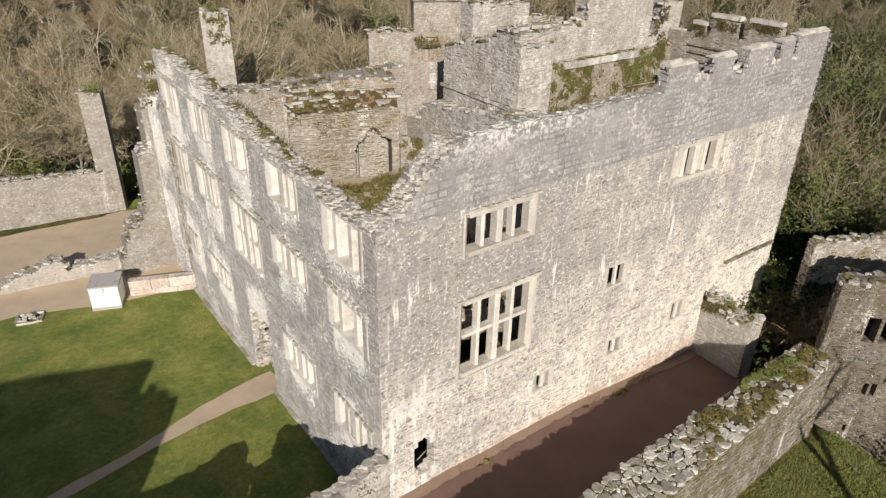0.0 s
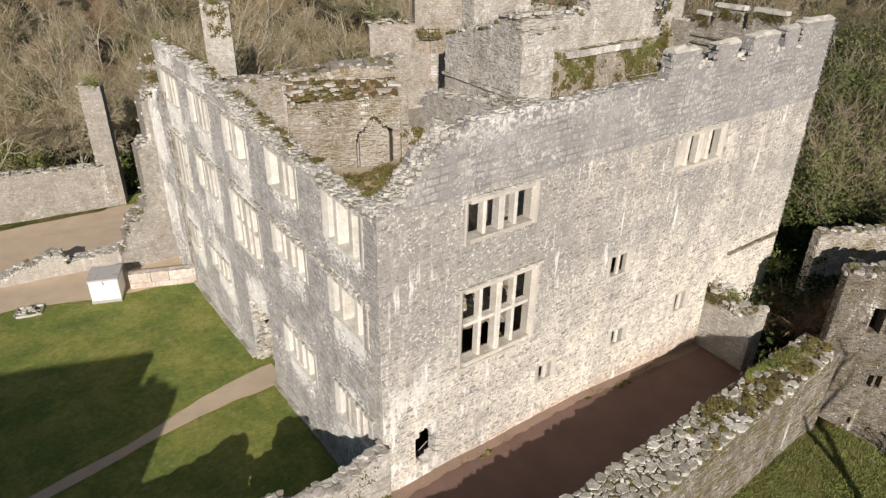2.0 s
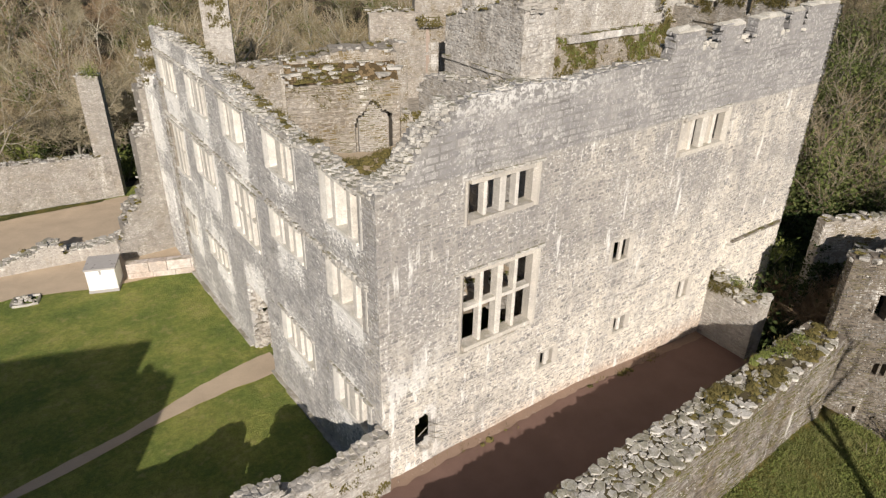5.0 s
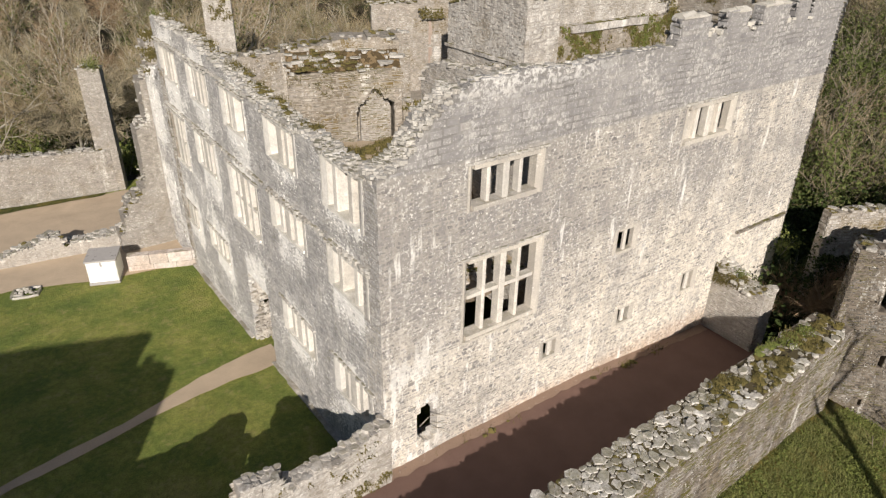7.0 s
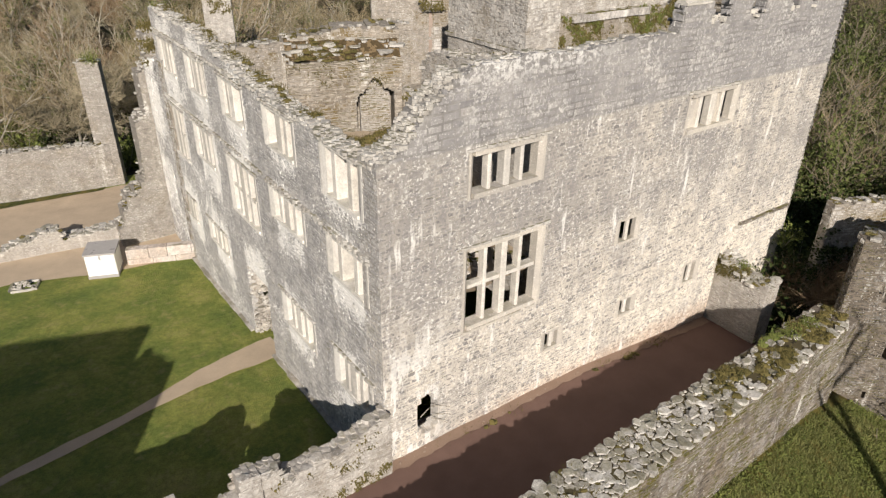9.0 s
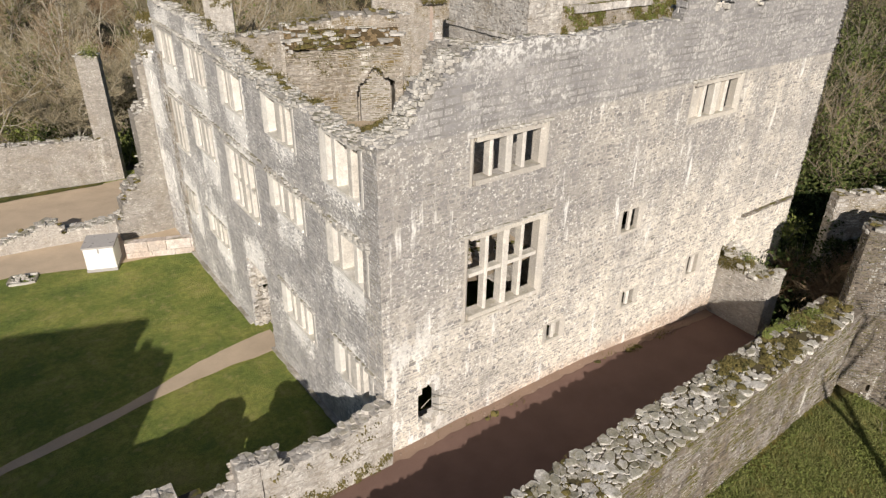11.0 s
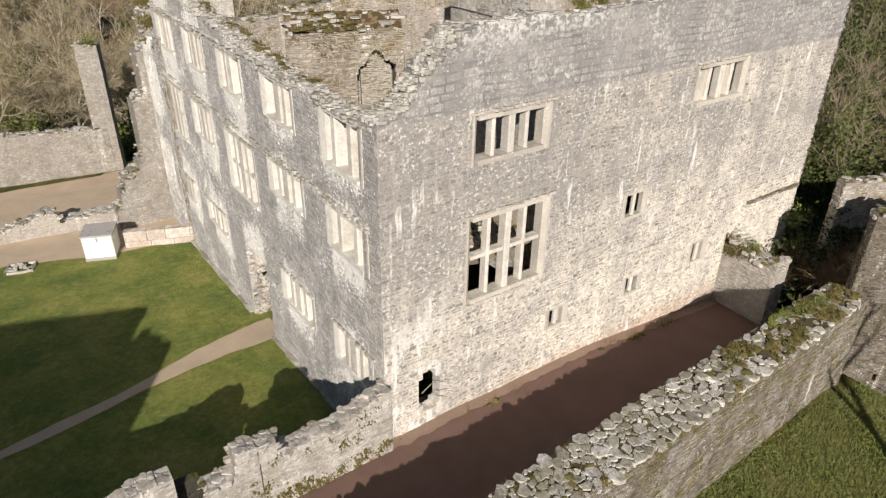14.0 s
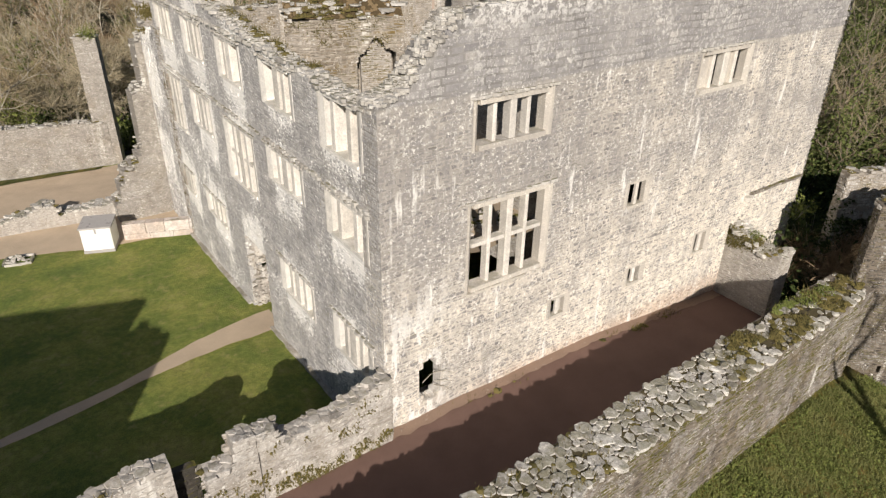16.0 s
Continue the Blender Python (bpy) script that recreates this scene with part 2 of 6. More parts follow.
M_SLATE = stone_material("slate_rubble", [(0.11, 0.093, 0.078), (0.17, 0.145, 0.118), (0.23, 0.2, 0.163), (0.145, 0.127, 0.108), (0.3, 0.265, 0.225)], (0.12, 0.105, 0.085), 0.5, 0.8, 0.9, None, 0.22, 0.4, 0.8)
M_SLATE_MORTAR = mortar_material("slate_mortar", (0.2, 0.172, 0.14), None, 0.5)
M_CAP = stone_material("coping_rubble", [(0.36, 0.34, 0.31), (0.48, 0.46, 0.42), (0.56, 0.54, 0.495), (0.43, 0.41, 0.38), (0.63, 0.61, 0.57)], (0.29, 0.27, 0.235), 0.4, 0.7, 0.55, None, 0.0, 0.0, 0.35)
M_TURRET = stone_material("turret_rubble", [(0.36, 0.34, 0.315), (0.45, 0.425, 0.39), (0.52, 0.49, 0.45), (0.4, 0.38, 0.355), (0.62, 0.585, 0.535)], (0.3, 0.28, 0.26), 0.45, 1.0, 0.95, None, 0.4, 0.4, 0.8)
# near-black rubble: deep shade put into the stone's own colour
M_SHADE_DARK = stone_material("shade_dark_rubble", [(0.04, 0.035, 0.03), (0.06, 0.053, 0.045), (0.08, 0.07, 0.06)], (0.035, 0.035, 0.025), 0.5, 0.05, 0.9, None, 0.0, 0.0, 0.6)
M_DRESSED = stone_material("dressed_limestone", [(0.68, 0.645, 0.58), (0.75, 0.715, 0.65), (0.82, 0.785, 0.72)], (0.42, 0.4, 0.37), 0.6, 0.5, 0.3, None, 0.0, 0.0, 0.3)
M_SURROUND = stone_material("weathered_limestone", [(0.5, 0.465, 0.41), (0.57, 0.53, 0.47), (0.63, 0.59, 0.52)], (0.36, 0.335, 0.31), 0.7, 0.8, 0.3)
M_LIMED = stone_material("limewashed_stone", [(0.74, 0.71, 0.65), (0.8, 0.77, 0.71), (0.85, 0.82, 0.76)], (0.52, 0.5, 0.46), 0.45, 0.8, 0.3, None, 0.4, 0.0, 0.3)
M_GREYWALL = stone_material("grey_rubble", [(0.29, 0.268, 0.24), (0.35, 0.325, 0.29), (0.41, 0.38, 0.34), (0.32, 0.297, 0.268), (0.49, 0.458, 0.415)], (0.26, 0.24, 0.215), 0.5, 0.8, 0.9, None, 0.2, 0.3, 0.75)
M_MERLON = stone_material("merlon_coping", [(0.6, 0.57, 0.51), (0.68, 0.65, 0.59)], (0.4, 0.38, 0.34), 0.45, 0.7, 0.25)

M_COPING = stone_material("lichened_coping", [(0.36, 0.34, 0.31), (0.52, 0.497, 0.455), (0.66, 0.64, 0.6), (0.44, 0.418, 0.385), (0.78, 0.76, 0.72)], (0.24, 0.22, 0.18), 0.4, 1.0, 0.45, None, 0.3, 0.0, 0.5, 0.8)
M_LOW = stone_material("low_wall_rubble", [(0.36, 0.33, 0.295), (0.43, 0.4, 0.36), (0.5, 0.465, 0.42), (0.4, 0.37, 0.335)], (0.28, 0.26, 0.235), 0.5, 0.8, 0.3, None, 0.3, 0.2, 0.5)
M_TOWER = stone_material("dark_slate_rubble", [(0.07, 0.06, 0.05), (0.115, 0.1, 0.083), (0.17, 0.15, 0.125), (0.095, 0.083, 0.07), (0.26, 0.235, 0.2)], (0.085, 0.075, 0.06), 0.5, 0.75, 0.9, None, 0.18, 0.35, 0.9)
M_HEARTH = stone_material("hearth_rubble", [(0.22, 0.185, 0.145), (0.29, 0.25, 0.2), (0.35, 0.305, 0.25), (0.26, 0.22, 0.175), (0.43, 0.385, 0.32)], (0.19, 0.16, 0.12), 0.55, 0.7, 0.95, None, 0.25, 1.0, 0.75)


def grass_material(name="turf", rough=1.0):
    k = Nodes(name)
    fine = k.noise(30, 5, 0.75)
    patch = k.noise(0.45, 6, 0.68)
    col = k.colours(patch, [(0.3, (0.165, 0.22, 0.06)), (0.45, (0.242, 0.292, 0.075)), (0.57, (0.345, 0.358, 0.1)), (0.7, (0.45, 0.405, 0.155))])
    col = k.mix(0.85, col, k.colours(fine, [(0.3, (0.3, 0.36, 0.3)), (0.7, (1.5, 1.45, 1.35))]), "MULTIPLY")
    col = k.mix(0.5, col, k.colours(k.noise(5, 4, 0.6), [(0.35, (0.6, 0.65, 0.6)), (0.65, (1.25, 1.25, 1.1))]), "MULTIPLY")
    worn = k.math("MULTIPLY", k.ramp(k.noise(1.7, 6, 0.75), 0.54, 0.66), 0.55)
    col = k.mix(worn, col, (0.44, 0.38, 0.15))
    # rough below 1: patchier, darker turf, tall grass's self-shade put into the colour
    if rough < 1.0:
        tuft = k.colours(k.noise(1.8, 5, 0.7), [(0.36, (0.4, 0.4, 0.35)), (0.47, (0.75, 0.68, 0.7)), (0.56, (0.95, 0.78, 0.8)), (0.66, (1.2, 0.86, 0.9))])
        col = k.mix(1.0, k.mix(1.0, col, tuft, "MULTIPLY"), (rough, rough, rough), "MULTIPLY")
    return k.done(col, 0.95, k.math("ADD", fine, k.noise(110, 3, 0.7)), 1.0, 0.05)


def gravel_material(name, colour):
    k = Nodes(name)
    col = k.mix(k.noise(1.1, 5, 0.6), tuple(c * 0.72 for c in colour), tuple(c * 1.15 for c in colour))
    col = k.mix(0.35, col, k.colours(k.noise(60, 3, 0.7), [(0.3, (0.5, 0.5, 0.5)), (0.7, (1.3, 1.3, 1.3))]), "MULTIPLY")
    return k.done(col, 0.95, k.noise(70, 4, 0.7), 0.5, 0.015)


def wood_floor_material():
    k = Nodes("woodland_floor")
    col = k.colours(k.noise(0.35, 6, 0.65), [(0.35, (0.035, 0.03, 0.02)), (0.5, (0.07, 0.055, 0.035)), (0.62, (0.05, 0.06, 0.02)), (0.75, (0.11, 0.085, 0.055))])
    col = k.mix(0.6, col, k.colours(k.noise(12, 5, 0.7), [(0.3, (0.4, 0.4, 0.4)), (0.7, (1.4, 1.35, 1.3))]), "MULTIPLY")
    return k.done(col, 0.97, k.noise(7, 5, 0.7), 1.0, 0.15)


def plain_grain(name, a, b, scale=20, rough=0.85, bump=0.3):
    k = Nodes(name)
    return k.done(k.mix(k.math("FRACT", k.math("ADD", k.noise(scale, 4), k.math("MULTIPLY", k.random(), 0.6))), a, b), rough, k.noise(scale * 3, 3), bump, 0.01)


M_GRASS = grass_material()
# bank turf: rough grass, darkened by its own shade in the colour
M_BANK = grass_material("shaded_rough_turf", 0.6)
M_GRAVEL = gravel_material("buff_gravel", (0.57, 0.455, 0.33))
M_RED = gravel_material("red_earth", (0.2, 0.125, 0.1))
M_WOOD_FLOOR = wood_floor_material()
M_BARK = plain_grain("bark", (0.17, 0.15, 0.115), (0.46, 0.425, 0.35), 6)
def twig_material():
    k = Nodes("twigs")
    tone = k.n("ShaderNodeObjectInfo").outputs["Random"]
    col = k.colours(tone, [(0.0, (0.2, 0.145, 0.085)), (0.3, (0.33, 0.265, 0.165)), (0.55, (0.23, 0.19, 0.105)), (0.8, (0.38, 0.335, 0.23)), (1.0, (0.26, 0.175, 0.105))])
    col = k.mix(0.5, col, k.colours(k.pos.outputs["Random Per Island"], [(0.0, (0.55, 0.55, 0.55)), (1.0, (1.5, 1.5, 1.45))]), "MULTIPLY")
    return k.done(col, 0.85)


M_DARK_BARK = plain_grain("ivied_bark", (0.09, 0.075, 0.05), (0.24, 0.21, 0.16), 6)
M_TWIG = twig_material()
M_IVY = plain_grain("ivy_leaves", (0.035, 0.052, 0.013), (0.155, 0.18, 0.055), 5)
M_HOLLY = plain_grain("dark_leaves", (0.012, 0.024, 0.005), (0.055, 0.075, 0.018), 5)
M_PINK_PLASTER = plain_grain("pink_plaster", (0.29, 0.215, 0.175), (0.42, 0.34, 0.28), 4, 0.95)
M_MOSS = plain_grain("moss", (0.05, 0.05, 0.016), (0.19, 0.155, 0.055), 6, 0.95, 0.8)
M_SOIL = plain_grain("mossy_soil", (0.03, 0.025, 0.017), (0.095, 0.078, 0.04), 5, 0.95, 0.8)
M_FERN = plain_grain("bright_leaves", (0.075, 0.105, 0.022), (0.2, 0.22, 0.06), 5)
M_GRIT = plain_grain("red_grit", (0.2, 0.14, 0.11), (0.36, 0.28, 0.22), 4, 0.95, 0.8)


# ---- mesh helpers ----
rng = random.Random(7)


class Soup:
    def __init__(self):
        self.v, self.f = [], []

    def add(self, verts, faces):
        o = len(self.v)
        self.v.extend(verts)
        self.f.extend([tuple(i + o for i in q) for q in faces])

    def hexa(self, p):
        """A block from eight corners: four below, four above, each counter-clockwise."""
        self.add(p, [(3, 2, 1, 0), (4, 5, 6, 7), (0, 1, 5, 4), (1, 2, 6, 5), (2, 3, 7, 6), (3, 0, 4, 7)])

    def prism(self, ring, z0, z1, place):
        """A section (u, d) carried from z0 to z1 in the wall frame `place`."""
        n = len(ring)
        self.add([place(u, d, z0) for u, d in ring] + [place(u, d, z1) for u, d in ring],
                 [tuple(range(n))[::-1], tuple(range(n, 2 * n))] + [(i, (i + 1) % n, n + (i + 1) % n, n + i) for i in range(n)])

    def mesh(self, name):
        me = bpy.data.meshes.new(name)
        me.from_pydata(self.v, [], self.f)
        me.validate()
        return me


def obj(name, soup, material, parent=None, smooth=False):
    me = soup.mesh(name)
    me.materials.append(material)
    if smooth:
        me.polygons.foreach_set("use_smooth", [True] * len(me.polygons))
    ob = new(name, me)
    bm = bmesh.new()
    bm.from_mesh(me)
    bmesh.ops.recalc_face_normals(bm, faces=bm.faces)
    bm.to_mesh(me)
    bm.free()
    if parent:
        ob.parent = parent
    return ob


def wall_frame(p, q):
    """A frame on a wall whose face runs from p to q (seen with p on the left): u along it, d outwards, z up; and its length."""
    a, b = Vector(p[:2]), Vector(q[:2])
    du = (b - a).normalized()
    n = Vector((du.y, -du.x))
    return (lambda u, d, z: (a.x + du.x * u + n.x * d, a.y + du.y * u + n.y * d, z)), (b - a).length


def wall_body(place, length, thick, base, top, openings=(), step=0.35):
    """A wall of upright strips under the profile top(u), pierced by the openings (u0, u1, z0, z1)."""
    s = Soup()
    cuts = {0.0, length}
    u = step
    while u < length:
        cuts.add(u)
        u += step * rng.uniform(0.7, 1.3)
    for o in openings:
        cuts |= {min(max(o[0], 0), length), min(max(o[1], 0), length)}
    cuts = sorted(cuts)
    for a, b in zip(cuts, cuts[1:]):
        if b - a < 1e-4:
            continue
        m = (a + b) / 2
        spans = [(base(m) if callable(base) else base, top(m))]
        for o in openings:
            if o[0] - 1e-6 < m < o[1] + 1e-6:
                spans = [t for lo, hi in spans for t in ((lo, min(hi, o[2])), (max(lo, o[3]), hi)) if t[1] > t[0] + 1e-3]
        for lo, hi in spans:
            s.hexa([place(a, 0, lo), place(b, 0, lo), place(b, -thick, lo), place(a, -thick, lo),
                    place(a, 0, hi), place(b, 0, hi), place(b, -thick, hi), place(a, -thick, hi)])
    return s


def face_stones(place, length, base, top, openings=(), course=(0.1, 0.2), long=(0.18, 0.5), proud=(0.008, 0.035), u0=0.0, skip=0.02, wild=0.2, edge=1.0):
    """Courses of rubble on a wall face, as a list of stones (eight corners each)."""
    out = []
    lo = min(base(u0 + length * i / 20) for i in range(21)) if callable(base) else base
    hi = max(top(u0 + length * i / 60) for i in range(61))
    z = lo
    while z < hi:
        h = rng.uniform(*course) * rng.uniform(0.85, 1.15)
        u = u0 - rng.uniform(0, long[0])
        while u < u0 + length:
            w = rng.uniform(*long)
            a, b = max(u, u0), min(u + w, u0 + length)
            u += w
            if b - a < 0.06 or rng.random() < skip:
                continue
            m = (a + b) / 2
            z0, z1 = z, z + h
            if callable(base) and z1 < base(m):
                continue
            if z1 > top(m) + 0.03:
                continue
            bad = False
            for o in openings:
                if a < o[1] and b > o[0] and z0 < o[3] - 0.02 and z1 > o[2] + 0.02:
                    if a < o[0] - 0.06:
                        b = o[0]
                    elif b > o[1] + 0.06:
                        a = o[1]
                    else:
                        bad = True
                        break
            if bad or b - a < 0.05:
                continue
            g, e, p = rng.uniform(0.004, 0.012) * edge, rng.uniform(0.012, 0.03) * edge, rng.uniform(*proud)
            e = min(e, (b - a) * 0.3, h * 0.3)
            w4 = 0.035 * math.sin(m * 1.7 + z * 0.8) + 0.05 * noise.noise((m * 1.1, z * 0.9, 7)) + 0.02 * noise.noise((m * 5, z * 5, 2))
            q = min(b - a, h) * wild
            j = lambda: rng.uniform(-q, q)
            tip = rng.uniform(-wild, wild) * 0.12 * (b - a)
            back = [(a + g + j(), z0 + g - tip), (b - g + j(), z0 + g + tip), (b - g + j(), z1 - g + tip + j()), (a + g + j(), z1 - g - tip + j())]
            front = [(x + (e if i in (0, 3) else -e) + j() * 0.4, y + (e if i < 2 else -e) + j() * 0.4) for i, (x, y) in enumerate(back)]
            out.append([place(x, -0.02, y + w4) for x, y in back] + [place(x, p + rng.uniform(-0.004, 0.004), y + w4) for x, y in front])
        z += h
    return out


STONE_FACES = [(4, 5, 6, 7), (0, 1, 5, 4), (1, 2, 6, 5), (2, 3, 7, 6), (3, 0, 4, 7)]


def stone_soup(stones):
    s = Soup()
    for p in stones:
        s.add(p, STONE_FACES)
    return s


def rock(s, c, size, turn=None, rough=0.22):
    """A rough block of stone: an uneven five to seven sided slab with worn upper edges."""
    r = turn if turn is not None else rng.uniform(0, 6.28)
    co, si = math.cos(r), math.sin(r)
    n = rng.choice((5, 6, 6, 7))
    off = rng.uniform(0, 6.28)
    rim = [(off + 6.2832 * (k + rng.uniform(-0.3, 0.3)) / n, rng.uniform(1 - rough * 1.6, 1 + rough * 0.7)) for k in range(n)]
    lean = rng.uniform(-0.15, 0.15)
    v = []
    for z, k in ((-1, 1.0), (0.7, 1.0), (1, 0.9)):
        for a, q in rim:
            cx, cy = math.cos(a), math.sin(a)
            grow = q / max(abs(cx), abs(cy)) ** 0.55
            px, py = cx * grow * k * size[0] / 2, cy * grow * k * size[1] / 2
            pz = size[2] / 2 * (z * (1 + rng.uniform(-rough, rough) * 0.4) + lean * cx)
            v.append((c[0] + px * co - py * si, c[1] + px * si + py * co, c[2] + pz))
    f = [tuple(range(n))[::-1], tuple(range(2 * n, 3 * n))]
    for b in (0, n):
        f += [(b + i, b + (i + 1) % n, b + n + (i + 1) % n, b + n + i) for i in range(n)]
    s.add(v, f)


def cap_stones(place, length, thick, top, density=9.0, size=(0.12, 0.42), u0=0.0):
    """Loose rubble bedded on the top of a wall."""
    s = Soup()
    for _ in range(int(length * thick * density)):
        u, d = rng.uniform(u0, u0 + length), -rng.uniform(0.0, thick)
        w = rng.uniform(*size)
        h = rng.uniform(0.05, 0.12)
        rock(s, place(u, d, top(u) + h * rng.uniform(0.05, 0.4)), (w, w * rng.uniform(0.5, 0.9), h))
    return s


def cushion(s, c, r, h):
    """A flat, lumpy pad of moss."""
    n = 7
    v = [(c[0], c[1], c[2] + h)]
    for ring, hh in ((0.55, 0.75), (1.0, -0.15)):
        for k in range(n):
            a = 6.2832 * k / n + rng.uniform(-0.2, 0.2)
            q = r * ring * rng.uniform(0.7, 1.25)
            v.append((c[0] + q * math.cos(a), c[1] + q * math.sin(a), c[2] + h * hh * rng.uniform(0.7, 1.1)))
    s.add(v, [(0, 1 + k, 1 + (k + 1) % n) for k in range(n)] + [(1 + k, 1 + n + k, 1 + n + (k + 1) % n, 1 + (k + 1) % n) for k in range(n)])


def blade(s, c, d, w):
    x = Vector((-d.y, d.x, 0.01)).normalized() * w
    c = Vector(c)
    s.add([tuple(c - x), tuple(c + x), tuple(c + d)], [(0, 1, 2)])


def moss_on_top(place, length, thick, top, cover=0.5, seed=0, per=9.0):
    """Pads of moss and tufts of grass in patches along a wall top."""
    pads = Soup()
    for _ in range(int(length * thick * per)):
        u, d = rng.uniform(0, length), -rng.uniform(0.0, thick)
        if noise.noise((u * 0.7, d * 0.9, seed * 5.1)) * 0.5 + 0.5 > cover:
            continue
        c = place(u, d, top(u) + 0.02)
        cushion(pads, c, rng.uniform(0.05, 0.2), rng.uniform(0.02, 0.06))
        for _ in range(8):
            b = (c[0] + rng.gauss(0, 0.12), c[1] + rng.gauss(0, 0.12), c[2] + 0.02)
            blade(pads, b, Vector((rng.gauss(0, 0.06), rng.gauss(0, 0.06), rng.uniform(0.06, 0.18))), 0.01)
    return pads


def moss_on_face(place, u0, u1, z0, z1, count, size=(0.03, 0.1)):
    """Moss and weeds in ragged patches on an upright face: many small pads and hanging blades."""
    s = Soup()
    for _ in range(count):
        u, z = rng.uniform(u0, u1), rng.uniform(z0, z1)
        edge = 2.0 * min(u - u0, u1 - u, z - z0 + 0.1, z1 - z + 0.2) / (z1 - z0)
        if noise.noise((u * 1.9, z * 2.3, 3)) + 0.6 * noise.noise((u * 5, z * 5, 5)) + min(0.3, edge * 0.5) < 0.27:
            continue
        c = Vector(place(u, 0.012, z))
        o = Vector(place(u, 1.012, z)) - c
        t = Vector(place(u + 1, 0.012, z)) - c
        for _ in range(7):
            r = rng.uniform(*size) * 0.5
            q = c + t * rng.gauss(0, 0.08) + Vector((0, 0, rng.gauss(0, 0.07)))
            n = 5
            ring = [tuple(q + t * r * math.cos(6.28 * k / n) * rng.uniform(0.4, 1.4) + Vector((0, 0, r * math.sin(6.28 * k / n) * rng.uniform(0.5, 1.6)))) for k in range(n)]
            s.add([tuple(q + o * rng.uniform(0.01, 0.035))] + ring, [(0, 1 + k, 1 + (k + 1) % n) for k in range(n)])
            for _ in range(2):
                blade(s, q + o * 0.02, o * rng.uniform(0.02, 0.09) + t * rng.gauss(0, 0.03) + Vector((0, 0, rng.uniform(-0.1, 0.07))), 0.007)
    return s


def ragged(points, amp=0.1, seed=0):
    """A wall-top profile through (u, z) points, with a broken edge."""
    def f(u):
        z = points[-1][1]
        if u <= points[0][0]:
            z = points[0][1]
        else:
            for (a, za), (b, zb) in zip(points, points[1:]):
                if a <= u <= b:
                    z = za + (zb - za) * (u - a) / max(b - a, 1e-6)
                    break
        return z + amp * noise.noise((u * 1.9, seed * 7.3, 0.5)) + amp * 0.6 * noise.noise((u * 5.1, seed * 3.1, 4.5))
    return f


def masonry(name, label, category, p, q, thick, base, top, materials, openings=(), kind="structure", back=False, caps=9.0, ends=True, moss=0.45, **kw):
    """A wall: body, the stones of its faces, the loose rubble on top."""
    place, length = wall_frame(p, q)
    rubble, mortar = materials
    root = tagged(new(name), label, category, "", kind)
    obj("core", wall_body(place, length, thick, base, top, openings), mortar, root)
    stones = face_stones(place, length, base, top, openings, **kw)
    if back:
        pb, _ = wall_frame(place(length, -thick, 0), place(0, -thick, 0))
        stones += face_stones(pb, length, base, lambda u: top(length - u), [(length - o[1], length - o[0], o[2], o[3]) for o in openings], **kw)
    if ends:
        for a, b, u in ((place(0, -thick, 0), place(0, 0, 0), 0.0), (place(length, 0, 0), place(length, -thick, 0), length)):
            pe, le = wall_frame(a, b)
            stones += face_stones(pe, le, base if not callable(base) else base(u), lambda _, u=u: top(u), **kw)
    tagged(obj("stonework", stone_soup(stones), rubble, root), kind="stuff")
    if caps:
        tagged(obj("loose_rubble", cap_stones(place, length, thick, top, caps), M_CAP, root), kind="stuff")
    if moss:
        tagged(obj("moss", moss_on_top(place, length, thick, top, moss, length), M_MOSS, root), kind="stuff")
    return root, place, length


def packed_caps(place, length, thick, top, cell=0.3, u0=0.0, fill=0.88, flat=True):
    """Flat stones bedded side by side on a wall top: (place, size, turn) for each."""
    out = []
    u = u0
    while u < u0 + length:
        d = rng.uniform(0, 0.1)
        c = cell * rng.uniform(0.75, 1.35)
        while d < thick:
            w = cell * rng.uniform(0.6, 1.5)
            if rng.random() < fill:
                uu, dd = u + c / 2 + rng.uniform(-0.05, 0.05), min(d + w / 2, thick - 0.06)
                h = rng.uniform(0.1, 0.16)
                x, y, z = place(uu, -dd, top(uu) - h / 2 + rng.uniform(0.01, 0.05))
                x1, y1, _ = place(uu + 1, -dd, 0)
                out.append(((x, y, z), (c * 0.98, w * 0.95, h), math.atan2(y1 - y, x1 - x) + rng.uniform(-0.25, 0.25)))
            d += w
        u += c
    return out


def slab_rock(n):
    """A flat, angular field stone of unit size: n uneven sides, chipped rim, a top that is not quite level."""
    s = Soup()
    off = rng.uniform(0, 6.28)
    rim = [(off + 6.2832 * (k + rng.uniform(-0.33, 0.33)) / n, rng.uniform(0.4, 0.56)) for k in range(n)]
    tip, lean = rng.uniform(0, 6.28), rng.uniform(0.0, 0.16)
    for z, g in ((-0.5, 0.96), (0.3, 1.0), (0.46, 0.9)):
        for a, q in rim:
            r = q * g * rng.uniform(0.96, 1.04)
            s.v.append((r * math.cos(a), r * math.sin(a), z + lean * math.cos(a - tip) + rng.uniform(-0.05, 0.05) * (z > 0)))
    s.v.append((rng.uniform(-0.12, 0.12), rng.uniform(-0.12, 0.12), 0.5 + rng.uniform(-0.05, 0.08)))
    for b in (0, n):
        s.f += [(b + i, b + (i + 1) % n, b + n + (i + 1) % n, b + n + i) for i in range(n)]
    s.f += [(2 * n + i, 2 * n + (i + 1) % n, 3 * n) for i in range(n)]
    return s


SLABS, LOW_SLABS = [], []
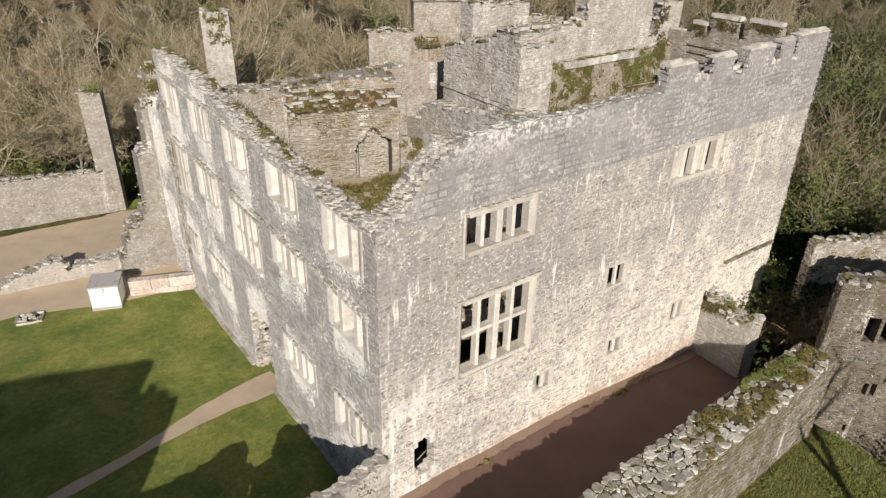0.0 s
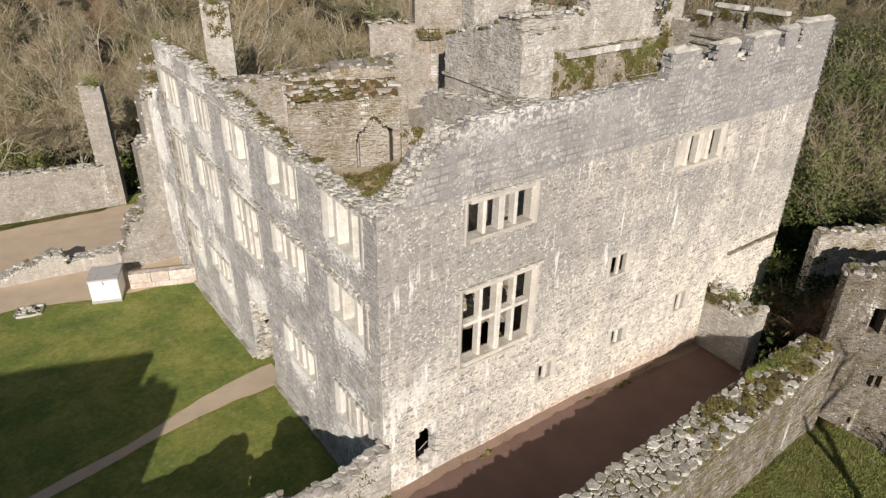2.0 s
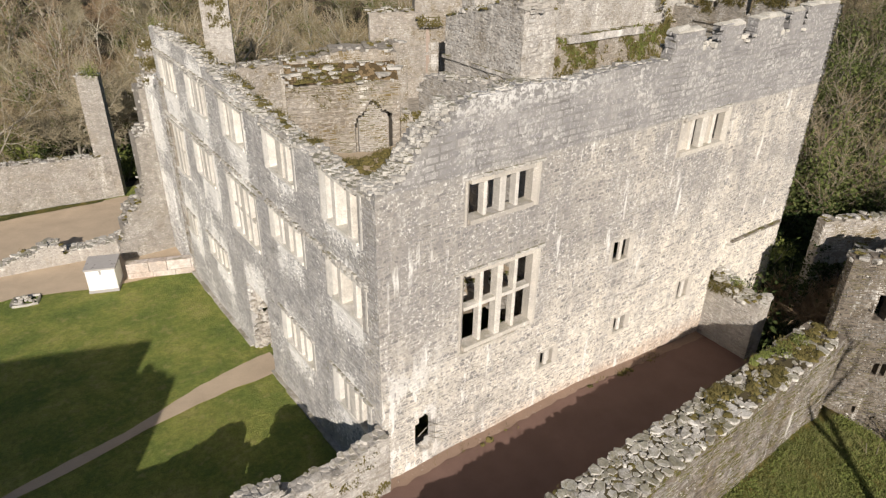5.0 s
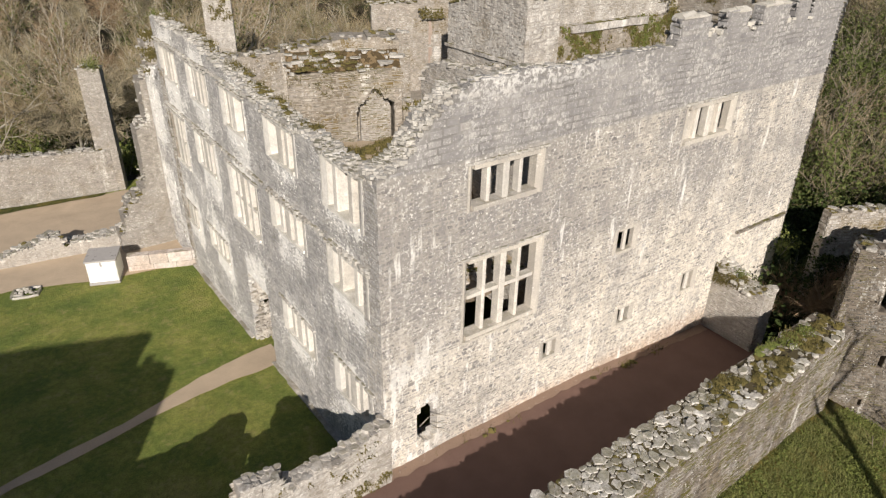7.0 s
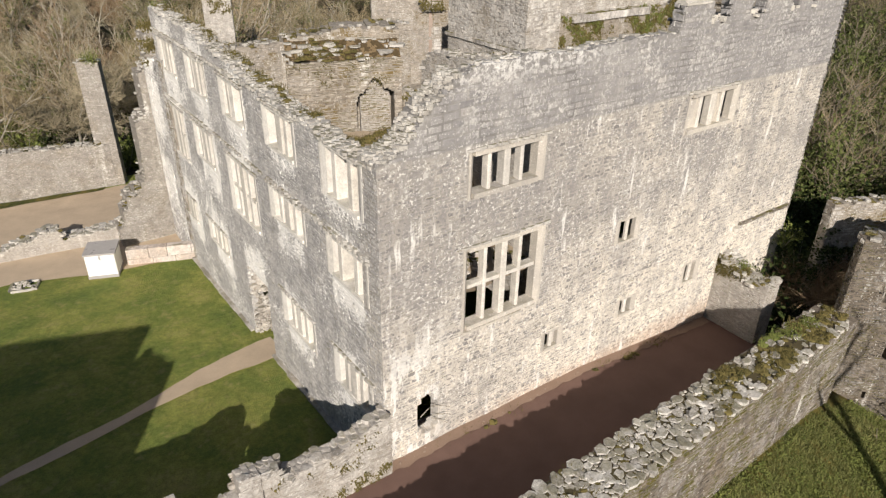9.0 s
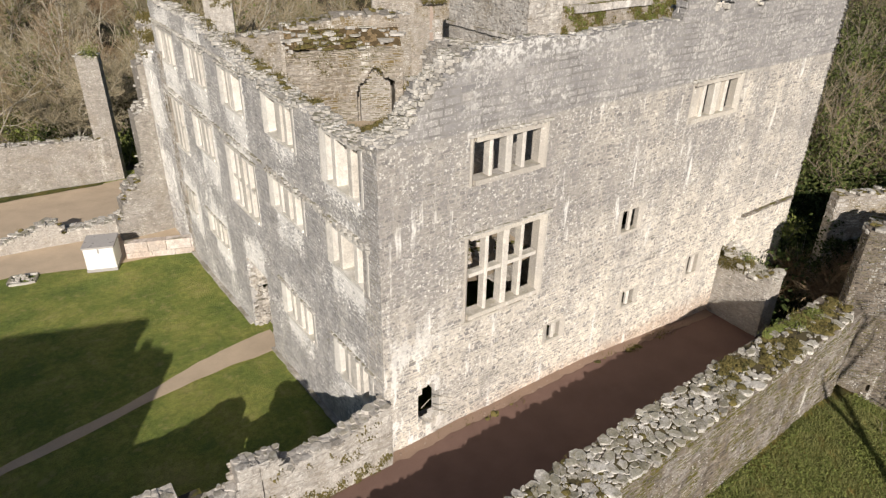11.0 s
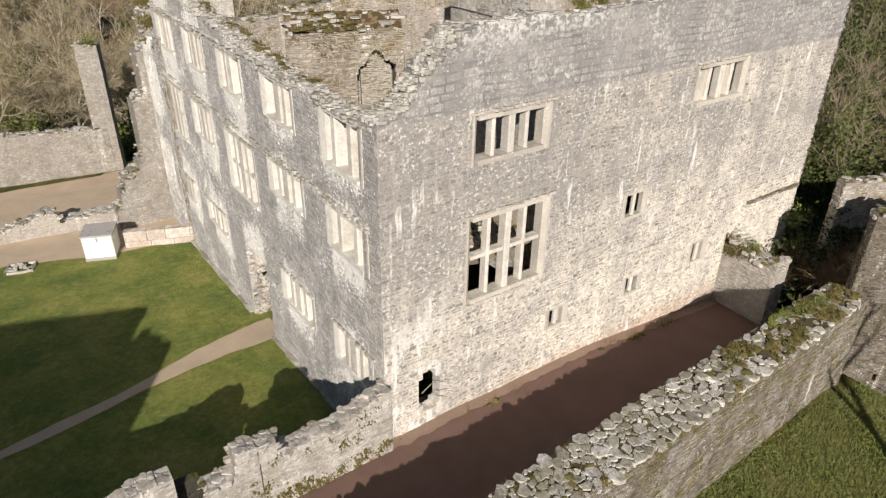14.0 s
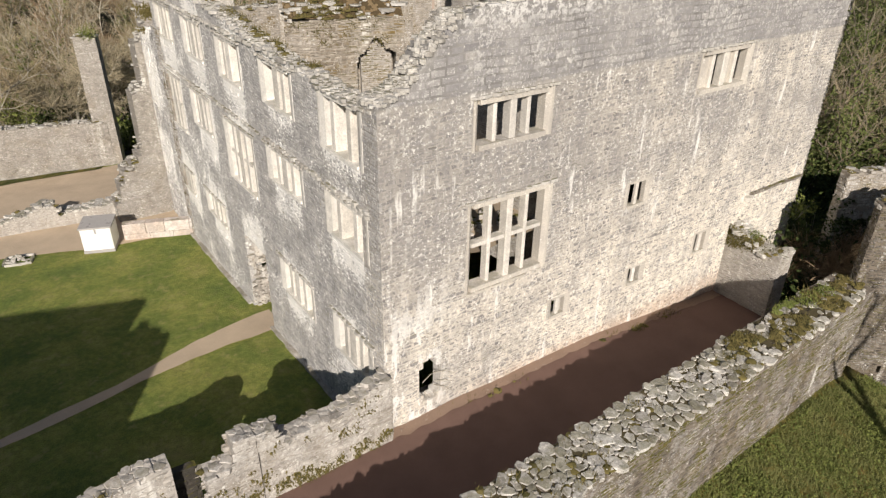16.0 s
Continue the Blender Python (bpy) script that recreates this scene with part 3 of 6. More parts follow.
for _n in (5, 6, 6, 7, 7, 8, 5, 6, 7, 9, 6, 8):
    SLABS.append(slab_rock(_n).mesh("slab"))
    SLABS[-1].materials.append(M_COPING)
    LOW_SLABS.append(SLABS[-1].copy())
    LOW_SLABS[-1].materials.clear()
    LOW_SLABS[-1].materials.append(M_LOW)


def bedded(place, u0, u1, thick, top, radii, tries=5200, inset=0.0):
    """Stones of very mixed size laid close together on a wall top, the largest first: (place, size, turn) for each."""
    out, grid = [], collections.defaultdict(list)
    for i in range(tries):
        t = i / tries
        r = radii[0] * (1 - t) ** 1.6 + radii[1] * (1 - (1 - t) ** 1.6)
        r *= rng.uniform(0.75, 1.2)
        u, d = rng.uniform(u0, u1), rng.uniform(inset, thick - inset)
        cell = (int(u / 0.6), int(d / 0.6))
        near = [q for a in (-1, 0, 1) for b in (-1, 0, 1) for q in grid[(cell[0] + a, cell[1] + b)]]
        if any((u - q[0]) ** 2 + (d - q[1]) ** 2 < (0.9 * (r + q[2])) ** 2 for q in near):
            continue
        grid[cell].append((u, d, r))
        e = rng.uniform(0.82, 1.3)
        h = rng.uniform(0.09, 0.15)
        x, y, z = place(u, -d, top(u) - h / 2 + rng.uniform(-0.015, 0.02))
        out.append(((x, y, z), (2.32 * r * e, 2.32 * r / e, h), rng.uniform(0, 6.28)))
    return out


ROCKS = []
for _ in range(10):
    _s = Soup()
    rock(_s, (0, 0, 0), (1, 1, 1), 0.0, 0.24)
    ROCKS.append(_s.mesh("stone"))
    ROCKS[-1].materials.append(M_CAP)


def pieces(parent, name, items, limit=300, shapes=None, material=None):
    """The first of the items as objects of their own on shared meshes, the rest joined into one."""
    for k, (c, size, turn) in enumerate(items[:limit]):
        kit = shapes or ROCKS
        ob = new(name, kit[k % len(kit)])
        ob.matrix_basis = Matrix.Translation(c) @ Matrix.Rotation(turn, 4, "Z") @ Matrix.Rotation(rng.uniform(-0.06, 0.06), 4, "X") @ Matrix.Diagonal((*size, 1))
        ob.parent = parent
    rest = items[limit:]
    if rest:
        s = Soup()
        for c, size, turn in rest:
            if shapes:
                t = slab_rock(rng.choice((5, 6, 7, 8)))
                m = Matrix.Translation(c) @ Matrix.Rotation(turn, 4, "Z") @ Matrix.Diagonal((*size, 1))
                s.add([tuple(m @ Vector(v)) for v in t.v], t.f)
            else:
                rock(s, c, size, turn, 0.16)
        tagged(obj("small_" + name + "s", s, material or M_CAP, parent), kind="stuff")


_b = Soup()
_b.add([(-0.5, 0.3, -0.5), (0.5, 0.3, -0.5), (0.5, 0.3, 0.5), (-0.5, 0.3, 0.5),
        (-0.5, -0.4, -0.5), (0.5, -0.4, -0.5), (0.5, -0.4, 0.5), (-0.5, -0.4, 0.5),
        (-0.47, -0.5, -0.44), (0.47, -0.5, -0.44), (0.47, -0.5, 0.44), (-0.47, -0.5, 0.44)],
       [(0, 1, 5, 4), (1, 2, 6, 5), (2, 3, 7, 6), (3, 0, 4, 7), (4, 5, 9, 8), (5, 6, 10, 9), (6, 7, 11, 10), (7, 4, 8, 11), (8, 9, 10, 11)])


def block_mesh(material):
    me = _b.mesh("block")
    me.materials.append(material)
    return me


def stone_pieces(parent, name, stones, mesh):
    """Stones of a wall face (eight corners each) as objects on one shared block."""
    for p in stones:
        a, b, c, d = (Vector(q) for q in p[4:])
        mid = (a + b + c + d) / 4
        along, up = ((b + c) - (a + d)) / 2, ((c + d) - (a + b)) / 2
        x = along.normalized()
        y = Vector((-x.y, x.x, 0))
        ob = new(name, mesh)
        m = Matrix((x, y, Vector((0, 0, 1)))).transposed().to_4x4()
        ob.matrix_basis = Matrix.Translation(mid + y * 0.05) @ m @ Matrix.Rotation(rng.uniform(-0.03, 0.03), 4, "Y") @ Matrix.Diagonal((along.length + 0.015, 0.1, up.length + 0.015, 1))
        ob.parent = parent


# ---- ground ----
def ramp_between(v, stops):
    if v <= stops[0][0]:
        return stops[0][1]
    for (a, za), (b, zb) in zip(stops, stops[1:]):
        if v <= b:
            t = (v - a) / (b - a)
            return za + (zb - za) * t
    return stops[-1][1]


def court_height(x, y):
    return ramp_between(y, [(-2, 0.6), (4, 0.35), (9, 0.0), (19, -0.33), (25, -0.5), (33, -0.9)])


def ground_height(x, y):
    """The castle's platform, the bank below its outer wall, and the wooded valley round it."""
    if -4.9 < y < 0.3 and -30 < x < 16.2:
        return 1.25 - 0.09 * max(0, x - 8)
    inner = court_height(x, y)
    if -4.9 < y < 0.3 and x >= 16.2:
        inner = -2.0
    if y <= -4.9:
        inner = ramp_between(x, [(2, 0.0), (10, 0.1), (15, 0.2), (16.5, -0.2), (19, -1.1), (26, -5), (40, -9)]) - 0.28 + (y + 5.4) * 0.35
        inner = max(inner, -9)
    far = 0.0
    dx = max(0.0, x - 20.8, -45 - x)
    dy = max(0.0, y - 34.5, -40 - y)
    d = math.hypot(dx, dy)
    if d > 0:
        far = ramp_between(d, [(0, 0), (4, -1.6), (18, -6.0), (32, -8.0), (70, -3), (160, 16), (400, 46), (2500, 50)])
    bumps = (noise.noise((x * 0.05, y * 0.05, 0)) * 1.6 + noise.noise((x * 0.17, y * 0.17, 3)) * 0.5) * min(1, d / 12)
    fine = 0.05 * noise.noise((x * 0.6, y * 0.6, 9))
    return inner + far + bumps + fine


def grid_lines(lo, hi, near_lo, near_hi, fine, extra=()):
    out = set(extra)
    v = near_lo
    while v <= near_hi:
        out.add(round(v, 3))
        v += fine
    v, step = near_hi, fine
    while v < hi:
        step *= 1.22
        v += step
        out.add(round(min(v, hi), 3))
    v, step = near_lo, fine
    while v > lo:
        step *= 1.22
        v -= step
        out.add(round(max(v, lo), 3))
    return sorted(out)


def build_ground():
    xs = grid_lines(-2500, 2500, -16, 46, 0.8, (16.19, 16.21))
    ys = grid_lines(-2500, 2500, -16, 60, 0.8, (-4.91, -4.89, 0.29, 0.31))
    s = Soup()
    s.v = [(x, y, ground_height(x, y)) for y in ys for x in xs]
    n = len(xs)
    s.f = [(j * n + i, j * n + i + 1, (j + 1) * n + i + 1, (j + 1) * n + i) for j in range(len(ys) - 1) for i in range(n - 1)]
    ob = obj("ground", s, M_WOOD_FLOOR, smooth=True)
    ob.data.materials.append(M_GRASS)
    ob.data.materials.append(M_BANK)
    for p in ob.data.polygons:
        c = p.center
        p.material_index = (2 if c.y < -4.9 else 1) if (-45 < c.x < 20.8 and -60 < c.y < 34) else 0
    return tagged(ob, "grass lawn of the ruin and the leaf-strewn wooded valley", "ground", "", "structure")


build_ground()


def sheet(name, label, category, outline, material, lift=0.03, height=court_height, step=0.6, kind="structure", wobble=0.0):
    """A thin ground covering: rows of quads between two edges [(x, y) pairs from one end to the other], draped on the ground."""
    s = Soup()
    left, right = outline
    rows = []
    for (a, b), (c, d) in zip(zip(left, right), zip(left[1:], right[1:])):
        m = max(1, int(max((Vector(c) - Vector(a)).length, (Vector(d) - Vector(b)).length) / step))
        for k in range(m):
            t = k / m
            rows.append((Vector(a).lerp(Vector(c), t), Vector(b).lerp(Vector(d), t)))
    rows.append((Vector(left[-1]), Vector(right[-1])))
    n = max(2, int(max((a - b).length for a, b in rows) / step) + 1)
    for r, (a, b) in enumerate(rows):
        for k in range(n):
            p = a.lerp(b, k / (n - 1))
            if wobble and k in (0, n - 1):
                p = p + Vector((noise.noise((r * 0.37, k, 1)), noise.noise((r * 0.37, k, 5)))) * wobble
            s.v.append((p.x, p.y, height(p.x, p.y) + lift + 0.05 * noise.noise((p.x * 0.6, p.y * 0.6, 9))))
    s.f = [(r * n + k, r * n + k + 1, (r + 1) * n + k + 1, (r + 1) * n + k) for r in range(len(rows) - 1) for k in range(n - 1)]
    return tagged(obj(name, s, material, smooth=True), label, category, "", kind)


sheet("path", "narrow trodden buff gravel path across the lawn", "path",
      ([(-14, 6.23), (-9.3, 7.62), (-7.68, 8.01), (-5.9, 8.31), (-4.89, 8.69), (-3.8, 9.09), (-2.66, 9.47), (-1.48, 9.74), (-0.27, 9.95), (0.35, 9.95)],
       [(-14, 5.75), (-9.34, 7.15), (-7.77, 7.41), (-6.02, 7.8), (-5.06, 8.04), (-4.07, 8.19), (-3.03, 8.36), (-1.93, 8.49), (-0.87, 8.4), (0.35, 8.45)]), M_GRAVEL, 0.025, step=0.3, wobble=0.06)
sheet("passage_floor", "dark reddish-brown trodden earth of the narrow passage", "path",
      ([(-30, 0.1), (0, 0.1), (16.1, 0.1)], [(-30, -4.7), (0, -4.7), (16.1, -4.7)]), M_RED, 0.03, lambda x, y: 1.4 - 0.09 * max(0, x - 8), 0.5)
sheet("terrace_path", "wide buff gravel terrace behind the lawn", "path",
      ([(-30, 35.5), (-6.5, 32.6), (-1.5, 31.95), (0.8, 31.7)], [(-30, 21.4), (-8, 21.3), (-4.5, 19.9), (0.8, 19.0)]), M_GRAVEL, 0.03, step=0.8, wobble=0.15)

# ---- the great house: long front wall ----
FRONT_OPEN = {
    "U": (2.72, 5.4, 9.42, 10.75), "B": (2.66, 5.7, 5.2, 7.95), "V": (11.65, 14.45, 9.52, 10.9),
    "S1": (9.0, 10.2, 6.15, 7.1), "S2": (6.0, 7.0, 3.0, 3.78), "S3": (9.68, 10.7, 2.98, 3.75), "S4": (13.35, 14.4, 3.1, 4.05),
}
for k, (a, b) in enumerate(((1.12, 1.26), (1.26, 1.42), (1.42, 1.58), (1.58, 1.72), (1.72, 1.88))):
    FRONT_OPEN["hole_%d" % k] = (a, b, (2.2, 1.98, 1.92, 1.95, 2.1)[k], (3.2, 3.42, 3.5, 3.4, 3.12)[k])
front_profile = [(0, 10.95), (0.5, 11.1), (0.9, 11.4), (1.2, 11.75), (1.5, 12.1), (1.85, 12.33), (2.2, 12.7), (3.1, 12.93), (4.7, 12.98), (6.2, 12.84), (7.3, 12.95), (10.5, 12.92)]
MERLONS = [(10.55, 11.9, 13.72), (12.9, 14.05, 13.7), (14.85, 16.4, 13.76), (16.95, 17.85, 13.85), (18.1, 20.4, 13.95)]
_front = ragged(front_profile, 0.07, 1)


def front_top(u):
    if u < 10.5:
        return _front(u)
    for a, b, z in MERLONS:
        if a <= u <= b:
            return z + 0.04 * noise.noise((u * 2, 0, 3))
    return 13.15 + 0.1 * noise.noise((u * 3, 0, 8))


_straight, FRONT_LEN = wall_frame((0, 0), (20.4, 0))


def FRONT(u, d, z):
    """The front wall's frame; its far end leans in a little towards the top."""
    return _straight(u - max(0.0, z - 7.0) * 0.05 * min(1.0, max(0.0, (u - 16.5) / 3.9)), d, z)



front = tagged(new("wall_front"), "long three-storey ruined rubble wall with a grey ashlar band and a battlemented end", "wall", "", "structure")
obj("core", wall_body(FRONT, FRONT_LEN, 0.4, 0.2, front_top, list(FRONT_OPEN.values()), 0.13), M_FRONT_MORTAR, front)
splay = [(a - 0.25, b + 0.6, c - 0.3, d + 0.15) for a, b, c, d in FRONT_OPEN.values()]
obj("inner_core", wall_body(lambda u, d, z: FRONT(u, d - 0.4, z), FRONT_LEN, 0.5, 0.2, lambda u: min(front_top(u), 12.2 if u < 11.1 else 13.1), splay, 0.15), M_FRONT_MORTAR, front)
fs = face_stones(FRONT, FRONT_LEN, 0.3, lambda u: min(front_top(u), 10.9), list(FRONT_OPEN.values()), (0.06, 0.14), (0.09, 0.27), (0.003, 0.014), wild=0.3)
ashlar = face_stones(FRONT, FRONT_LEN, 10.93, front_top, (), (0.14, 0.22), (0.24, 0.52), (0.003, 0.01), skip=0.0, wild=0.06)
ashlar.sort(key=lambda p: p[4][0])
fs += ashlar[300:]
stone_pieces(front, "ashlar_block", ashlar[:300], block_mesh(M_FRONT))
pe, le = wall_frame((20.4, 0), (20.4, 0.9))
fs += face_stones(pe, le, 0, lambda u: 13.8)
tagged(obj("stonework", stone_soup(fs), M_FRONT, front), kind="stuff")
pieces(front, "coping_stone", packed_caps(FRONT, 8.2, 0.46, front_top, 0.24, 2.1), 150)
for a, b, z in MERLONS:
    u = a
    while u < b - 0.1:
        l = min(rng.uniform(0.45, 0.8), b - u)
        s = Soup()
        h, k = rng.uniform(0.02, 0.07), rng.uniform(-0.02, 0.02)
        ring = [(0.02, -0.02), (0.03, h * 0.5), (-0.08, h + 0.03), (-0.2, h + 0.07 + k), (-0.34, h + 0.03), (-0.42, 0.0), (-0.42, -0.02)]
        c, e = u + rng.uniform(0.0, 0.03), u + l - rng.uniform(0.0, 0.03)
        s.v = [FRONT(c, d + rng.uniform(-0.02, 0.02), z + y + rng.uniform(-0.02, 0.015)) for d, y in ring] + [FRONT(e, d + rng.uniform(-0.02, 0.02), z + y + rng.uniform(-0.02, 0.015)) for d, y in ring]
        n = len(ring)
        s.f = [tuple(range(n)), tuple(range(2 * n - 1, n - 1, -1))] + [(k, (k + 1) % n, n + (k + 1) % n, n + k) for k in range(n)]
        obj("merlon_coping", s, M_MERLON, front)
        u += l
    for p, r in (((a, -0.4), (a, 0.0)), ((b, 0.0), (b, -0.4))):
        cheek, n = wall_frame(FRONT(p[0], p[1], 13.3), FRONT(r[0], r[1], 13.3))
        tagged(obj("cheek_stones", stone_soup(face_stones(cheek, n, 13.1, lambda u: z + 0.02, (), (0.08, 0.2), (0.15, 0.5))), M_FRONT, front), kind="stuff")
gaps = Soup()
for a, b in ((11.9, 12.9), (14.05, 14.85), (16.4, 16.95), (17.85, 18.1)):
    for _ in range(int((b - a) * 20)):
        u = rng.uniform(a, b)
        edge = 1 - 2 * abs(u - (a + b) / 2) / (b - a)
        w = rng.uniform(0.1, 0.34)
        rock(gaps, FRONT(u, -rng.uniform(0.0, 0.4), 13.12 + rng.uniform(0, 0.14) * (1.2 - edge)), (w, w * rng.uniform(0.5, 0.9), rng.uniform(0.07, 0.18)))
tagged(obj("gap_rubble", gaps, M_MERLON, front), kind="stuff")
tagged(obj("loose_rubble", cap_stones(FRONT, 2.5, 0.85, front_top, 150, (0.1, 0.32)), M_CAP, front), kind="stuff")

ledge = cap_stones(lambda u, d, z: FRONT(u + 2.3, d - 0.42, z), 8.0, 0.46, lambda u: 12.2, 22, (0.1, 0.34))
upper = cap_stones(lambda u, d, z: FRONT(u + 11.1, d - 0.42, z), 9.0, 0.46, lambda u: 13.1, 26, (0.1, 0.4))
ledge.add(upper.v, upper.f)
tagged(obj("wall_top_rubble", ledge, M_TURRET, front), kind="stuff")

# ---- the great house: side facade ----
SIDE, SIDE_LEN = wall_frame((0, 19.2), (0, 0))
SIDE_WINDOWS = {
    "A": (0.7, 3.02, 9.2, 10.75), "B": (4.6, 6.98, 9.42, 10.78), "C": (8.6, 10.9, 9.34, 10.8), "D": (12.35, 14.8, 9.38, 10.85), "E": (16.2, 18.6, 9.4, 10.85),
    "F": (0.6, 3.0, 6.7, 8.05), "G": (4.4, 7.15, 6.85, 8.05), "H": (8.3, 11.2, 5.5, 7.85), "I": (12.6, 15.1, 6.5, 8.0), "J": (16.4, 18.9, 5.55, 7.95),
    "K": (16.7, 18.9, 2.4, 3.6), "L": (12.6, 15.2, 2.5, 3.6), "M": (4.35, 7.05, 2.7, 4.05), "N": (0.6, 3.05, 2.65, 4.05),
}
SIDE_DOOR = (8.5, 10.6, -0.5, 3.3)
side_open = [(19.2 - b, 19.2 - a, c, d) for a, b, c, d in SIDE_WINDOWS.values()] + [(19.2 - SIDE_DOOR[1], 19.2 - SIDE_DOOR[0], SIDE_DOOR[2], SIDE_DOOR[3])]
_side = ragged([(0, 11.86), (5.3, 11.78), (9.4, 11.4), (11.8, 11.12), (13.9, 10.97), (16.1, 10.85), (18.5, 10.72), (19.2, 10.9)], 0.06, 2)
side = tagged(new("wall_side"), "tall grey rubble facade with three rows of pale mullioned windows", "wall", "", "structure")
obj("core", wall_body(SIDE, 18.3, 0.5, -1.2, _side, side_open, 0.3), M_SIDE_MORTAR, side)
splay = [(a - 0.3, b + 0.3, c - 0.3, d + 0.15) for a, b, c, d in side_open]
obj("inner_core", wall_body(lambda u, d, z: SIDE(u, d - 0.5, z), 18.3, 0.13, -1.2, _side, splay, 0.3), M_RUIN_MORTAR, side)
obj("corner_core", wall_body(lambda u, d, z: SIDE(u + 18.3, d - 0.003, z), 0.88, 0.02, -1.0, lambda u: 10.9, [(0.3, 0.3, 0, 0)]), M_SIDE_MORTAR, side)
ss = face_stones(SIDE, SIDE_LEN, -1.0, _side, side_open, (0.07, 0.15), (0.11, 0.34), (0.003, 0.016), wild=0.28)
ss.sort(key=lambda p: p[4][1] + abs(p[4][2] - 8.5))
stone_pieces(side, "facing_stone", ss[:300], block_mesh(M_SIDE))
tagged(obj("stonework", stone_soup(ss[300:]), M_SIDE, side), kind="stuff")
tagged(obj("moss", moss_on_top(lambda u, d, z: SIDE(u, d * 0.5 - 0.36, z), 15, 0.6, _side, 0.6, 3, 34), M_MOSS, side), kind="stuff")
tagged(obj("loose_rubble", cap_stones(SIDE, 19.0, 0.62, _side, 60, (0.1, 0.3)), M_CAP, side), kind="stuff")


# ---- mullioned windows ----
def chamfered(u, w, d0, d1, c):
    """The section of a mullion: middle u, width w, from depth d0 (front) to d1 (back), edges cut by c."""
    h = w / 2
    return [(u - h, d0 - c), (u - h + c, d0), (u + h - c, d0), (u + h, d0 - c), (u + h, d1 + c), (u + h - c, d1), (u - h + c, d1), (u - h, d1 + c)]


def mullioned_window(name, label, place, rect, lights, king=None, transom=None, recess=0.1, depth=0.3, jamb=0.2, mull=0.13, sill=0.14, head=0.14, missing=(), hood=True, surround=None, blocked=()):
    u0, u1, z0, z1 = rect
    root = tagged(new(name), label, "window", "", "structure")
    back = -recess - depth

    def piece(n, build):
        s = Soup()
        build(s)
        return obj(n, s, surround if surround and n in ("jamb", "sill", "lintel", "blocking") else M_DRESSED, root)

    # splayed jambs, from the wall face back to the lights
    piece("jamb", lambda s: s.prism([(u0, 0.012), (u0 + 0.07, 0.012), (u0 + jamb, -recess), (u0 + jamb, back), (u0, back)], z0, z1, place))
    piece("jamb", lambda s: s.prism([(u1 - 0.07, 0.012), (u1, 0.012), (u1, back), (u1 - jamb, back), (u1 - jamb, -recess)], z0, z1, place))

    def bar(s, lo, hi, d0, d1):
        a, b = u0 + jamb, u1 - jamb
        s.hexa([place(a, d0, lo), place(b, d0, lo), place(b, d1, lo), place(a, d1, lo), place(a, d0, hi), place(b, d0, hi), place(b, d1, hi), place(a, d1, hi)])
    piece("sill", lambda s: bar(s, z0, z0 + sill, 0.02, back))
    piece("lintel", lambda s: bar(s, z1 - head, z1, 0.01, back))
    a, b = u0 + jamb, u1 - jamb
    w = (b - a) / lights
    for i in range(1, lights):
        if i in missing:
            continue
        wide = mull * (1.7 if king == i else 1.0)
        piece("mullion", lambda s: s.prism(chamfered(a + w * i, wide, -recess * (0.3 if king == i else 0.8), back + 0.03, 0.03), z0 + sill, z1 - head, place))
    if transom:
        for i in range(lights):
            lo, hi = a + w * i + mull * 0.42, a + w * (i + 1) - mull * 0.42
            piece("transom", lambda s: s.prism([(lo, -recess), (hi, -recess), (hi, back + 0.05), (lo, back + 0.05)], transom - 0.06, transom + 0.06, place))
    for i in blocked:
        lo, hi = a + w * i + mull * 0.45, a + w * (i + 1) - mull * 0.45
        piece("blocking", lambda s: s.prism([(lo, -recess - 0.1), (hi, -recess - 0.1), (hi, back), (lo, back)], z0 + sill, z1 - head, place))
    if hood:
        s = Soup()
        u = u0 - 0.12
        while u < u1 + 0.1:
            l = rng.uniform(0.12, 0.4)
            rock(s, place(min(u + l / 2, u1), 0.02, z1 + 0.06), (l, 0.16, rng.uniform(0.05, 0.1)), 0 if abs(place(1, 0, 0)[0] - place(0, 0, 0)[0]) > 0.5 else 1.57, 0.12)
            u += l
        tagged(obj("hood_mould", s, M_CAP, root))
    return root


O = FRONT_OPEN
PALE = "pale limestone mullioned window opening without glass, dark inside"
mullioned_window("window_1", PALE, FRONT, O["U"], 4, king=2, surround=M_SURROUND)
mullioned_window("window_2", "large pale limestone mullioned window with a transom, without glass", FRONT, O["B"], 4, king=2, transom=6.63, surround=M_SURROUND)
mullioned_window("window_3", PALE, FRONT, O["V"], 4, king=2, depth=0.25, mull=0.16, surround=M_SURROUND, blocked=(0, 2))
for i, (n, l) in enumerate((("S1", 2), ("S2", 2), ("S3", 2), ("S4", 2))):
    mullioned_window("window_%d" % (4 + i), "small two-light pale stone window slit without glass", FRONT, O[n], l, jamb=0.21, mull=0.14, depth=0.16, recess=0.03, sill=0.1, head=0.07, hood=False, surround=M_SURROUND, blocked={"S2": (1,), "S4": (1,)}.get(n, ()))
s = Soup()
u = 2.7
while u < 5.45:
    l = rng.uniform(0.2, 0.5)
    rock(s, FRONT(u + l / 2, 0.02, 5.17), (l * 1.1, 0.16, 0.07), 0, 0.06)
    u += l
tagged(obj("sill_ledge", s, M_SURROUND), "rough stone ledge below the large window", "ledge", "", "structure")
i = 8
